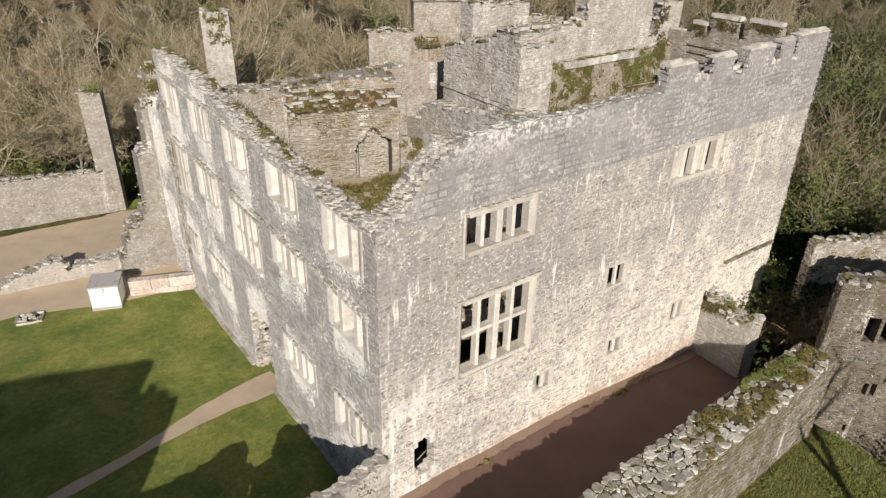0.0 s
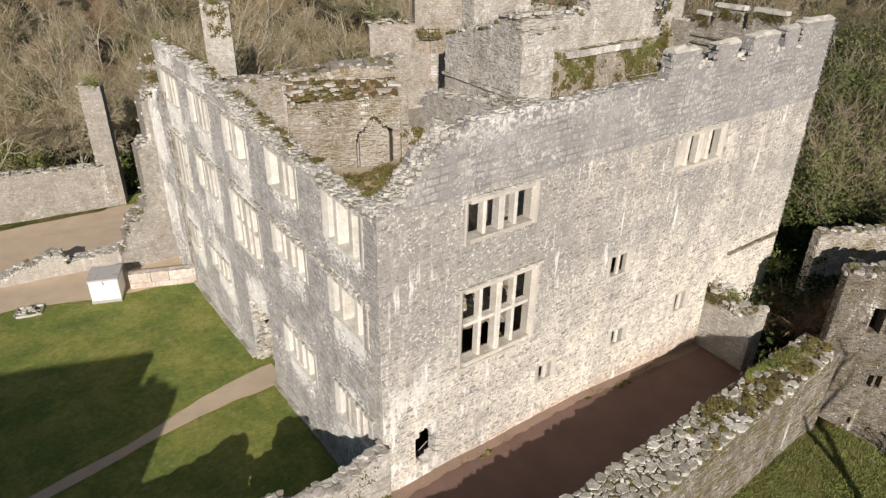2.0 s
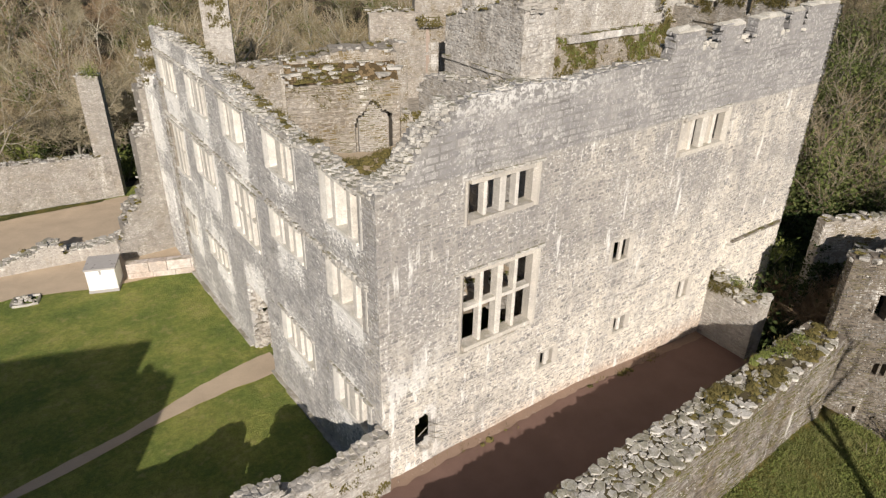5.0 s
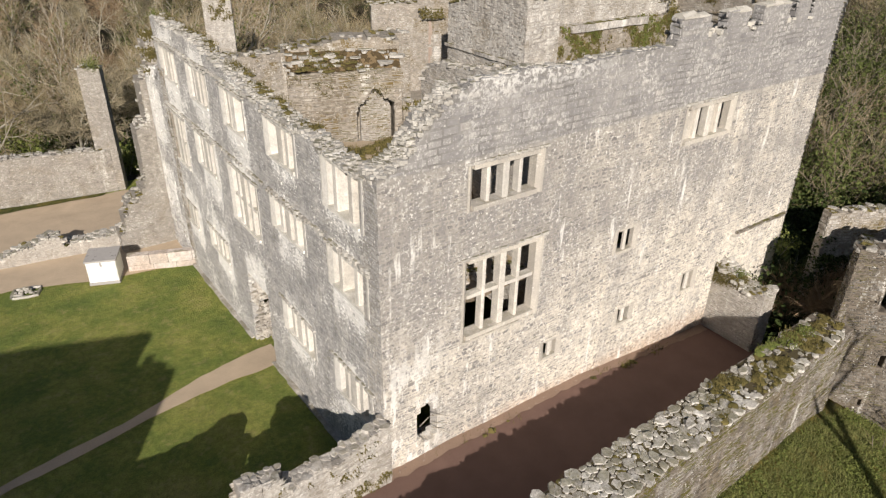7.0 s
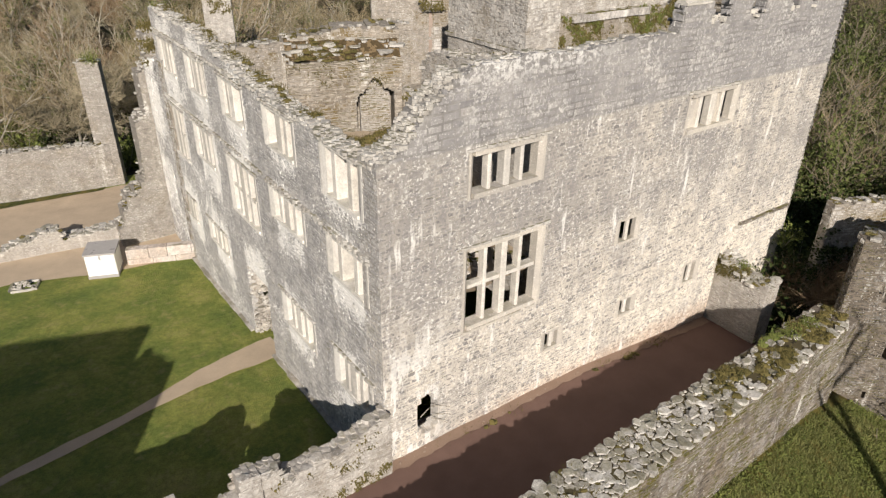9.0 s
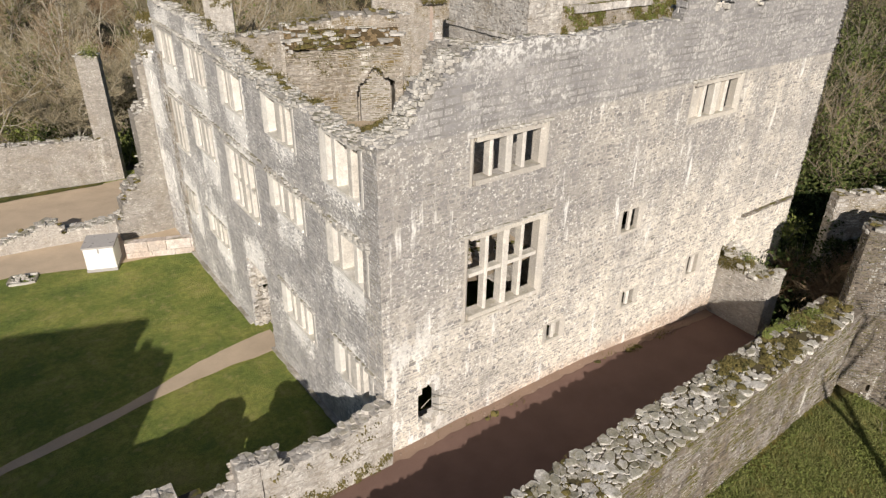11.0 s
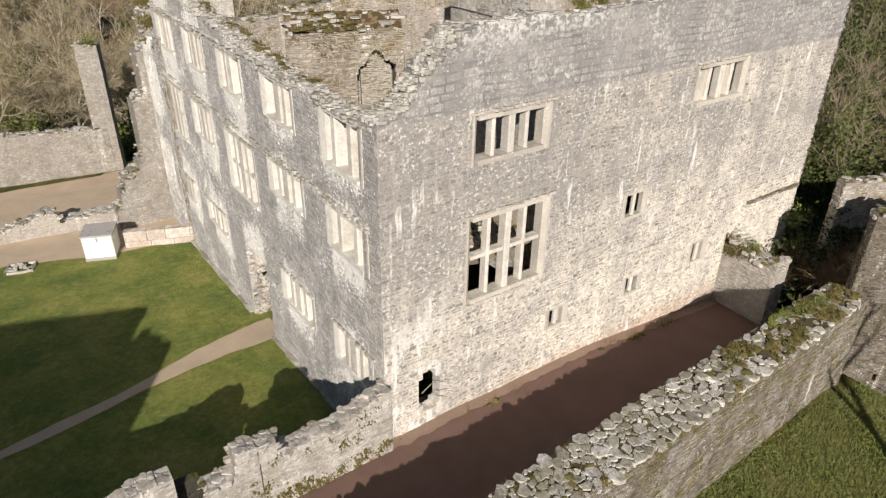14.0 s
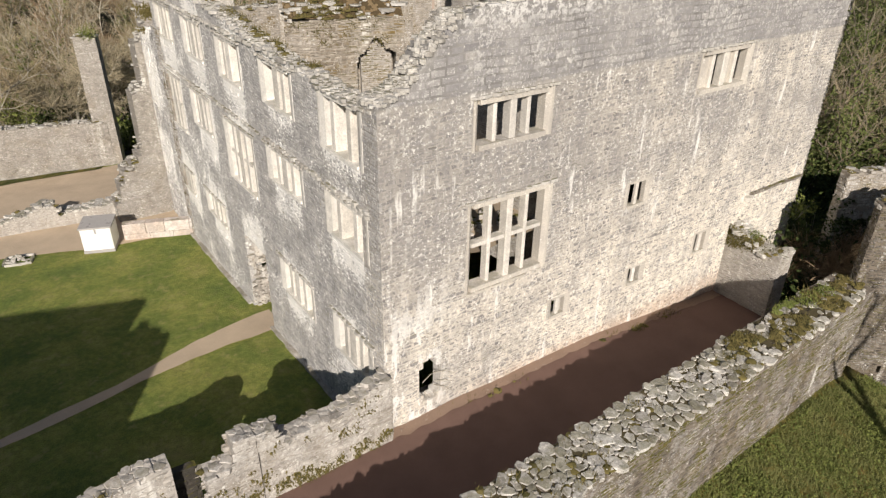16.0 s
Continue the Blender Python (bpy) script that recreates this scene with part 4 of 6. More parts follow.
for n, (a, b, c, d) in SIDE_WINDOWS.items():
    tall = n in "HJ"
    mullioned_window("window_%d" % i, "pale limestone mullioned window of the side facade" + (", tall, with a transom" if tall else ""), SIDE, (19.2 - b, 19.2 - a, c, d), 4, king=2,
                     transom=(c + d) / 2 if tall else None, missing={"A": (2,), "F": (2,), "B": (1,), "C": (3,)}.get(n, ()), jamb=0.3, recess=0.04, depth=0.5, mull=0.25, sill=0.1, head=0.1, surround=M_LIMED)
    i += 1

M_TURRET_MORTAR = mortar_material("turret_mortar", (0.46, 0.43, 0.39), None, 0.4)

# ---- low wall, outer wall, stub, tower ----
low_profile = [(0, 3.6), (4.6, 3.66), (6.2, 3.6), (7.1, 3.68), (7.7, 3.9), (8.12, 3.85), (8.15, 0.4), (8.82, 0.4), (8.87, 3.0), (9.6, 3.12), (9.65, 3.78), (10.83, 3.58), (10.88, 3.15), (12.3, 3.2), (13.1, 3.34), (13.15, 3.5), (14, 3.65)]
low_top = ragged(low_profile, 0.06, 3)
low, LOW, _n = masonry("wall_low", "low broken rubble wall running on from the corner of the house", "wall", (-14, -0.35), (0.0, -0.35), 0.5, 0.0,
                       low_top, (M_LOW, M_TURRET_MORTAR), openings=[(10.2, 10.235, 1.3, 3.2), (10.185, 10.22, 3.2, 3.72)], back=True, caps=0, moss=0.35, course=(0.08, 0.2), long=(0.12, 0.42), wild=0.36, proud=(0.002, 0.016), edge=0.6, skip=0.0)
pieces(low, "coping_stone", [c for c in bedded(LOW, 5.6, 14, 0.5, lambda u: low_top(u) + 0.012, (0.17, 0.04), 2600) if not -5.85 < c[0][0] < -5.18], 160, LOW_SLABS, M_LOW)
t = moss_on_face(LOW, 5.0, 13.9, 1.4, 1.95, 420, (0.03, 0.09))
tagged(obj("wall_foot_moss", t, M_MOSS, low), kind="stuff")
t = moss_on_face(LOW, 6.0, 13.9, 2.0, 3.4, 90, (0.03, 0.08))
tagged(obj("face_moss", t, M_MOSS, low), kind="stuff")
# niche back, its stone painted dark in place of the recess's shade
masonry("wall_niche_back", "back of the niche in the low wall, its shade put into the colour", "wall", (-5.87, 0.14), (-5.14, 0.14), 0.2, 0.0, ragged([(0, 3.15), (0.75, 3.1)], 0.04, 52), (M_SHADE_DARK, M_SHADE_DARK), caps=6, moss=0, ends=False)
outer_top = ragged([(0, 3.5), (14, 3.5), (31.6, 3.42)], 0.05, 4)
outer, OUTER, _n = masonry("wall_outer", "thick outer curtain wall capped with bedded pale stones and moss", "wall", (-16, -6.42), (16.3, -5.315), 1.37, -3.0,
                           outer_top, (M_SLATE, M_SLATE_MORTAR), back=True, caps=0, moss=0.5, course=(0.05, 0.11), long=(0.12, 0.4))
s = Soup()
u = 0.0
while u < 31.8:
    n = 6
    for k in range(n):
        d = -1.3 * k / (n - 1) - 0.02
        s.v.append(OUTER(u, d, outer_top(u) + 0.02 + 0.03 * noise.noise((u * 1.7, d * 3, 2))))
    u += 0.3
s.f = [(r * 6 + k, r * 6 + k + 1, r * 6 + k + 7, r * 6 + k + 6) for r in range(len(s.v) // 6 - 1) for k in range(5)]
obj("soil_bed", s, M_SOIL, outer, True)
caps = bedded(OUTER, 12.5, 32.2, 1.32, lambda u: outer_top(u) + 0.055, (0.19, 0.04), 22000)
caps += bedded(OUTER, 0.0, 12.5, 1.32, lambda u: outer_top(u) + 0.065, (0.2, 0.08), 2500)
caps = [c for c in caps if c[0][0] < 9.0 or rng.random() < (0.75 if c[0][0] < 12.5 else 0.4)]
caps.sort(key=lambda c: abs(c[0][0] - 5.0) - 12 * c[1][0])
pieces(outer, "coping_stone", caps, 300, SLABS, M_COPING)
big = Soup()
for k in range(14):
    u = rng.uniform(19, 30)
    rock(big, OUTER(u, -rng.uniform(0.55, 1.2), outer_top(u) + 0.06), (rng.uniform(0.32, 0.5), rng.uniform(0.2, 0.34), rng.uniform(0.08, 0.12)), rng.uniform(-0.4, 0.4))
tagged(obj("slabs", big, M_COPING, outer), kind="stuff")

t = moss_on_top(lambda u, d, z: OUTER(u + 25.0, d, z), 7.2, 1.3, lambda u: outer_top(u + 25.0) + 0.05, 0.5, 9, 34)
tagged(obj("moss_cover", t, M_MOSS, outer), kind="stuff")
t = moss_on_top(lambda u, d, z: OUTER(u + 28.0, d * 0.3 - 0.95, z), 4.2, 1.3, lambda u: outer_top(u + 28) + 0.06, 0.42, 4, 16)
tagged(obj("fern_cover", t, M_FERN, outer), kind="stuff")
stub_top = ragged([(0, 3.75), (0.8, 3.45), (1.2, 3.2), (2.2, 3.35)], 0.1, 5)
stub, STUB, _n = masonry("wall_stub", "short broken cross wall standing out from the house", "wall", (15.7, 0.0), (15.7, -2.25), 0.9, -3.0,
                         stub_top, (M_LOW, M_TURRET_MORTAR), caps=14, moss=0.8, course=(0.045, 0.1), long=(0.07, 0.24), wild=0.32)
pieces(stub, "coping_stone", bedded(STUB, 0.05, 2.2, 0.9, lambda u: stub_top(u) + 0.04, (0.22, 0.06), 500), 60, SLABS, M_COPING)
tagged(obj("face_moss", moss_on_face(STUB, 0.0, 1.5, 3.05, 3.75, 160, (0.03, 0.08)), M_MOSS, stub), kind="stuff")
T_OPEN = [(1.3, 1.75, 3.5, 4.6), (1.88, 2.35, 3.5, 4.6), (2.0, 2.2, 1.0, 1.6), (2.3, 2.5, 1.0, 1.6), (1.85, 1.98, -0.95, -0.6)]
# beyond u 1.8 the unseen top is raised to shade the court wall
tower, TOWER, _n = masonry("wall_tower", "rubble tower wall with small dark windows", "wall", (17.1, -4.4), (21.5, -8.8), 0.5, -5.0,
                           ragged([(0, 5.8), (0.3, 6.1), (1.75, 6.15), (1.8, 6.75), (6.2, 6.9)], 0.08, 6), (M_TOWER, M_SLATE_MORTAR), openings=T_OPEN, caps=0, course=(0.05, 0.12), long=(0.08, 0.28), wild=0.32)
pieces(tower, "coping_stone", bedded(TOWER, 0.0, 6.0, 0.7, ragged([(0, 5.8), (0.3, 6.1), (1.75, 6.15), (1.8, 6.75), (6.2, 6.9)], 0.08, 6), (0.24, 0.09), 500), 60, SLABS, M_COPING)
# tower return, its stone painted dark to match the black gap's shade
masonry("wall_tower_side", "return wall of the rubble tower, coloured as dark as its shade", "wall", (19.8, -3.35), (17.5, -4.05), 0.4, -5.0, ragged([(0, 5.4), (2.2, 5.7)], 0.1, 26), (M_SHADE_DARK, M_SHADE_DARK), caps=12)
masonry("wall_back_court", "broken rubble wall beyond the passage", "wall", (20.05, -1.93), (27.0, -5.5), 0.5, -6.0,
        ragged([(0, 5.65), (8, 5.7)], 0.1, 7), (M_RUIN, M_RUIN_MORTAR), caps=14, moss=0.8)

# ---- ruins inside the house ----
R = (M_RUIN, M_RUIN_MORTAR)
G = (M_GREYWALL, mortar_material("grey_mortar", (0.34, 0.315, 0.28), None, 0.5))
M_SLOPE = plain_grain("ochre_turf", (0.07, 0.05, 0.025), (0.2, 0.145, 0.08), 5, 0.95, 0.8)
FINE = dict(course=(0.045, 0.1), long=(0.07, 0.24), wild=0.3, proud=(0.002, 0.009), edge=0.5)
HEARTH_OPEN = []
ARCH = [(0, 9.8), (0.06, 10.12), (0.25, 10.28), (0.36, 10.6), (0.5, 10.74), (0.64, 10.6), (0.74, 10.36), (0.86, 10.3), (1, 10.2)]
for k in range(26):
    a = 2.3 + 1.36 * k / 26
    HEARTH_OPEN.append((a, a + 1.36 / 26, 8.0, ramp_between((k + 0.5) / 26, ARCH) + 0.12 * noise.noise((k * 0.6, 1, 1))))
hearth, HEARTH, _n = masonry("wall_hearth", "broken inner wall with a hearth arch, moss and ferns", "wall", (1.75, 8.9), (5.4, 7.4), 1.3, 4.0,
                             ragged([(0, 11.3), (3.9, 11.4)], 0.06, 8), (M_HEARTH, M_RUIN_MORTAR), openings=HEARTH_OPEN, caps=2, course=(0.05, 0.14), long=(0.15, 0.5), wild=0.3)
def panel_top(u):
    k = (u + 0.13) / 1.36
    return ramp_between(k, ARCH) - 0.17 + 0.05 * noise.noise((u * 3, 2, 2))


PANEL = lambda u, d, z: HEARTH(u + 2.44, d - 0.12, z)
panel = tagged(new("hearth_panel"), "pale blocking wall inside the hearth arch, stained ochre", "wall", "", "structure")
obj("core", wall_body(PANEL, 1.06, 0.3, 7.8, panel_top, (), 0.1), M_TURRET_MORTAR, panel)
tagged(obj("stonework", stone_soup(face_stones(PANEL, 1.06, 7.9, panel_top, (), (0.05, 0.1), (0.15, 0.45))), M_HEARTH, panel), kind="stuff")
masonry("wall_hearth_back", "rubble core rising behind the hearth wall, capped with turf", "wall", (1.95, 9.8), (5.8, 8.2), 1.4, 4.0, ragged([(0, 11.75), (1.2, 12.0), (2.5, 12.3), (4.2, 12.15)], 0.12, 20), (M_HEARTH, M_RUIN_MORTAR), caps=3, **FINE)
masonry("wall_turret_base", "broken sloping wall below the turret", "wall", (6.15, 7.3), (6.15, 0.9), 0.95, 4.0, ragged([(0, 11.0), (0.3, 11.5), (3, 11.9), (6.4, 12.5)], 0.12, 21), (M_TURRET, M_TURRET_MORTAR), caps=16, **FINE)
masonry("turret", "square broken rubble turret above the wall tops", "turret", (7.0, 6.9), (7.0, 2.9), 1.4, 8.0, ragged([(0, 13.5), (1.4, 13.85), (2.6, 14.1), (2.9, 14.5), (3.6, 14.55), (4.0, 14.2)], 0.1, 11), (M_TURRET, M_TURRET_MORTAR), caps=30, course=(0.06, 0.16), long=(0.08, 0.3), wild=0.34, proud=(0.001, 0.007), edge=0.5, moss=0.65)
masonry("wall_spine", "inner spine wall of the house with a mossy ledge", "wall", (8.0, 6.85), (20.3, 6.85), 1.2, 4.0, ragged([(0, 12.1), (12.3, 12.2)], 0.04, 9), (M_HEARTH, M_RUIN_MORTAR), caps=10, moss=0.6, **FINE)
masonry("wall_spine_upper", "upper broken part of the inner spine wall", "wall", (8.3, 7.15), (20.75, 7.15), 0.8, 12.0, ragged([(0, 13.0), (3.9, 13.3), (4.1, 13.45), (6.1, 13.6), (6.2, 15.0), (10.35, 15.1), (10.4, 12.6), (10.95, 12.55), (11.0, 14.0), (12.45, 14.1)], 0.14, 22), (M_TURRET, M_TURRET_MORTAR), caps=14, moss=0.6, **FINE)
masonry("wall_inner_stub", "torn mossy stub of an inner wall behind the turret", "wall", (9.9, 9.0), (12.9, 9.0), 0.8, 7.0, ragged([(0, 14.45), (1.6, 14.3), (3, 14.2)], 0.12, 31), (M_TURRET, M_TURRET_MORTAR), caps=14, moss=0.8, **FINE)
masonry("wall_inner_low", "low inner wall with ochre moss behind the spine wall", "wall", (12.9, 9.2), (16.6, 9.2), 0.6, 7.0, ragged([(0, 13.7), (1.2, 13.55), (3.7, 13.15)], 0.08, 32), (M_HEARTH, M_TURRET_MORTAR), caps=10, moss=0.85, **FINE)
END_MERLONS = [(1.63, 2.31, 13.3), (2.47, 3.82, 13.72), (4.29, 5.68, 13.76), (6.2, 6.6, 13.7)]
end_profile = [(0, 12.85)] + [q for a, b, z in END_MERLONS for q in ((a - 0.03, 12.95), (a, z), (b - 0.03, z), (b, 12.95))]
masonry("wall_end", "battlemented end wall of the house", "wall", (20.0, 7.5), (20.0, 0.9), 0.6, -5.0, ragged(end_profile, 0.05, 10), (M_GREYWALL, M_RUIN_MORTAR), caps=12, **FINE)
masonry("chimney_stack", "tall broken chimney wall of thin courses", "chimney", (11.0, 19.2), (13.15, 18.1), 1.2, 0.0, ragged([(0, 11.55), (2.4, 11.6)], 0.05, 12), R, caps=14, moss=0.6, **FINE)
masonry("chimney_stack", "tallest chimney stack of pale thin courses", "chimney", (13.15, 18.1), (16.3, 16.5), 1.3, 0.0, ragged([(0, 15), (5, 15)], 0.03, 23), R, caps=8, **FINE)
masonry("wall_cross", "inner cross wall with moss along its top", "wall", (0.9, 13.5), (9.0, 12.4), 0.9, 4.0, ragged([(0, 11.0), (8, 11.4)], 0.1, 13), R, **FINE)
masonry("pillar_far", "tall slender broken pillar of masonry", "pillar", (5.6, 30.1), (7.15, 29.5), 1.0, -2.0, ragged([(0, 11.6), (2, 11.5)], 0.1, 14), (M_TURRET, M_TURRET_MORTAR), caps=25, **FINE)
masonry("pillar_near", "tall slender broken pillar of masonry topped with ferns", "pillar", (-1.64, 32.55), (-0.48, 32.07), 0.8, -2.0, ragged([(0, 7.05), (1.5, 6.95)], 0.08, 15), G, caps=25, **FINE)
masonry("wall_perimeter", "long low perimeter wall of rubble", "wall", (-40, 37.0), (-0.9, 32.2), 0.8, -2.0, ragged([(0, 2.9), (33, 2.25), (39.3, 1.95)], 0.1, 16), G, caps=16, **FINE)
masonry("wall_return", "ragged torn stub of a cross wall at the facade's far end", "wall", (-2.7, 22.3), (1.4, 22.3), 1.3, -2.0,
        ragged([(0, 0.2), (0.85, 2.2), (1.6, 2.6), (1.75, 3.6), (1.9, 5.9), (2.3, 6.3), (2.4, 7.9), (2.55, 8.6), (2.85, 8.8), (2.9, 9.6), (3.1, 10.2), (4.1, 10.4)], 0.2, 17), G, caps=26, **FINE)
masonry("wall_link", "rubble wall behind the facade's far end", "wall", (0.02, 22.3), (0.02, 19.2), 1.0, -2.0, ragged([(0, 9.0), (3, 9.6)], 0.2, 27), (M_SIDE, M_SIDE_MORTAR), caps=20)
far_top = ragged([(0, -0.1), (7.6, -0.1), (8.6, 0.3), (9.4, 0.4), (10.1, 0.75), (10.8, 0.7), (10.9, 0.2), (11.6, 0.2), (13.2, 0.35), (14.4, 0.85), (15.2, 1.8), (15.9, 2.4)], 0.08, 18)
far_low, FAR_LOW, _n = masonry("wall_low_far", "low ruined foundation wall beside the gravel terrace", "wall", (-16, 25.0), (-0.2, 22.9), 0.9, -2.0, far_top, (M_LOW, M_TURRET_MORTAR), caps=0, moss=0.4, **FINE)
pieces(far_low, "coping_stone", bedded(FAR_LOW, 5.0, 15.9, 0.9, lambda u: far_top(u) + 0.04, (0.2, 0.05), 2600), 120, SLABS, M_COPING)

SPINE, _n = wall_frame((8.0, 6.85), (20.3, 6.85))
for mat, a, b, lo, hi, n in ((M_MOSS, 4.4, 7.4, 10.0, 12.1, 620), (M_MOSS, 8.2, 11.7, 10.0, 12.25, 700), (M_FERN, 4.6, 7.0, 11.0, 12.1, 150), (M_FERN, 8.4, 11.4, 10.8, 12.25, 260), (M_MOSS, 10.6, 11.6, 11.6, 14.0, 260)):
    tagged(obj("hanging_moss", moss_on_face(SPINE, a, b, lo, hi, n), mat), "green and ochre moss hanging on the inner wall", "moss", "", "stuff")


def slab_row(name, label, place, u0, u1, z, depth, high, material, long=(0.35, 0.8), category="ledge"):
    """A course of long flat slabs that stands out from a wall face, each a part."""
    root = tagged(new(name), label, category, "", "structure")
    u = u0
    while u < u1 - 0.05:
        e = min(u + rng.uniform(*long), u1)
        s = Soup()
        j = [rng.uniform(-0.02, 0.02) for _ in range(6)]
        ring = [(u + 0.008, -0.3), (u + 0.008, depth + j[0]), ((u + e) / 2, depth + j[1] + 0.015), (e - 0.008, depth + j[2]), (e - 0.008, -0.3)]
        s.prism(ring, z + j[3] * 0.5, z + high + j[4], place)
        obj("slab", s, material, root)
        u = e
    return root


slab_row("wall_ledge", "narrow projecting brown slate drip ledge on the long wall", FRONT, 16.55, 20.15, 4.88, 0.15, 0.09, M_SLATE, (0.6, 1.2))
bracket = tagged(new("bracket"), "small pale stone bracket at the end of the drip ledge", "bracket", "", "structure")
s = Soup()
s.prism([(16.22, -0.1), (16.22, 0.1), (16.3, 0.2), (16.46, 0.2), (16.5, -0.1)], 4.72, 4.86, FRONT)
obj("corbel_stone", s, M_MERLON, bracket)
slab_row("wall_ledge", "pale projecting ledge stones along the inner spine wall", SPINE, 5.0, 9.6, 11.95, 0.12, 0.3, M_TURRET)
slab_row("wall_ledge", "flat slate lintel over a slot in the inner wall", SPINE, 9.0, 11.1, 10.62, 0.1, 0.07, M_SLATE, (0.7, 1.2))
TURRET_FACE, _n = wall_frame((7.0, 6.9), (7.0, 2.9))
slab_row("turret_string", "projecting course of flat slabs below the turret", TURRET_FACE, -0.1, 4.1, 12.1, 0.06, 0.12, M_TURRET)
TURRET_RIGHT, _n = wall_frame((6.87, 2.9), (8.4, 2.9))
slab_row("turret_string", "pale corner slabs below the turret", TURRET_RIGHT, 0.0, 0.95, 12.1, 0.12, 0.15, M_MERLON)
CHIMNEY, _n = wall_frame((13.15, 18.1), (16.3, 16.5))
slab_row("chimney_string", "dark weathered drip course round the chimney stack", CHIMNEY, -0.1, 2.5, 13.15, 0.12, 0.16, M_SLATE)
END_FACE, _n = wall_frame((20.0, 7.5), (20.0, 0.9))
for z in (11.75, 12.1, 12.4):
    slab_row("roof_crease", "slate crease of a lost roof on the end wall", END_FACE, 1.6, 5.6, z, 0.09, 0.06, M_SLATE, (0.5, 1.1))
for a, b, z in END_MERLONS[:3]:
    slab_row("merlon_coping", "pale worn coping of the end wall's battlement", END_FACE, a - 0.03, b + 0.03, z, 0.05, 0.16, M_MERLON, (0.5, 0.9), "coping")
    tagged(obj("merlon_moss", moss_on_face(END_FACE, a, b, z - 0.42, z, 90, (0.02, 0.07)), M_MOSS), "ochre moss below the coping", "moss", "", "stuff")

# corbel and pink plaster strip at the corner of the chimney stack
corbel = tagged(new("corbel"), "broken mossy stone corbel over a strip of pink plaster", "corbel", "", "structure")
s = Soup()
for z, w in ((8.4, 0.1), (8.9, 0.17), (9.5, 0.13), (10.0, 0.19), (10.4, 0.14)):
    s.prism([(0.58, -0.1), (0.6, 0.012), (0.6 + w, 0.012), (0.62 + w, -0.1)], z, z + rng.uniform(0.42, 0.6), CHIMNEY)
obj("plaster_strip", s, M_PINK_PLASTER, corbel)
s = Soup()
for z, out, w in ((10.8, 0.2, 0.8), (10.98, 0.34, 1.05), (11.16, 0.3, 1.0)):
    s.prism([(0.75 - w / 2, -0.1), (0.78 - w / 2, out), (0.73 + w / 2, out), (0.75 + w / 2, -0.1)], z, z + 0.16, CHIMNEY)
obj("corbel_stones", s, M_TURRET, corbel)
s = Soup()
z = 8.2
while z < 10.7:
    h, w = rng.uniform(0.12, 0.24), rng.uniform(0.2, 0.42)
    if rng.random() < 0.75:
        s.prism([(0.86, -0.1), (0.87, 0.03), (0.86 + w, 0.03), (0.87 + w, -0.1)], z + 0.005, z + h - 0.005, CHIMNEY)
    z += h
obj("quoins", s, M_TURRET, corbel)
t = moss_on_face(lambda u, d, z: CHIMNEY(u, d + 0.32, z), 0.2, 1.3, 10.95, 11.4, 90)
tagged(obj("corbel_moss", t, M_MOSS, corbel), kind="stuff")
masonry("wall_hearth_stub", "low mossy broken jamb beside the hearth", "wall", (5.35, 7.25), (6.1, 7.0), 0.4, 7.0, ragged([(0, 10.3), (0.8, 9.95)], 0.1, 41), (M_HEARTH, M_RUIN_MORTAR), caps=20, moss=0.9, **FINE)
STUBF, _n = wall_frame((5.35, 7.25), (6.1, 7.0))
tagged(obj("hanging_moss", moss_on_face(STUBF, 0.0, 0.8, 9.0, 10.2, 160), M_MOSS), "green moss over the broken hearth jamb", "moss", "", "stuff")
t = moss_on_face(HEARTH, 0.1, 3.8, 10.5, 11.35, 90, (0.02, 0.05))
tagged(obj("hanging_moss", t, M_MOSS), "ochre moss on the broken hearth wall", "moss", "", "stuff")


# turf and rubble sloping up from the hearth wall to the core behind it
def slope_height(x, y):
    d = (y - 8.9) * 0.925 + (x - 1.75) * 0.38
    return 11.32 + 0.62 * min(1.0, max(0.0, d / 1.0)) + 0.06 * noise.noise((x * 2, y * 2, 6))


sheet("floor_slope", "turf slope on top of the broken hearth wall", "turf", ([(1.78, 8.93), (5.4, 7.44)], [(2.15, 9.95), (5.8, 8.45)]), M_SLOPE, 0.0, slope_height, 0.16)
heap = Soup()
for _ in range(70):
    u, v = rng.random(), rng.random() ** 0.7
    x, y = 1.8 + 3.6 * u + 0.37 * v, 8.93 - 1.49 * u + 1.0 * v
    w = rng.uniform(0.08, 0.3) if rng.random() < 0.75 else rng.uniform(0.35, 0.6)
    rock(heap, (x, y, slope_height(x, y) + 0.02), (w, w * rng.uniform(0.4, 0.9), rng.uniform(0.04, 0.1)))
tagged(obj("slope_rubble", heap, M_CAP), "pale rubble bedded in the turf slope", "rubble", "", "stuff")
t = moss_on_top(lambda u, d, z: (1.8 + 3.6 * u / 4 - 0.37 * d, 8.93 - 1.49 * u / 4 - d, slope_height(1.8 + 3.6 * u / 4 - 0.37 * d, 8.93 - 1.49 * u / 4 - d) + 0.01), 4, 1.0, lambda u: 0, 0.5, 11, 40)
tagged(obj("slope_moss", t, M_MOSS), "ochre and green moss on the turf slope", "moss", "", "stuff")


def string_course(z, u0, u1, out=0.1):
    s = Soup()
    u = u0
    while u < u1:
        l = rng.uniform(0.12, 0.4)
        if rng.random() < 0.9:
            rock(s, SIDE(u + l / 2, out / 2, z + rng.uniform(-0.02, 0.02)), (l, out * 1.6, rng.uniform(0.07, 0.13)), 1.5708, 0.14)
        u += l
    return s


def foot_z(u):
    return court_height(0, 19.2 - u)


kerb = tagged(new("kerb"), "narrow weathered stone edging along the facade's foot", "kerb", "", "structure")
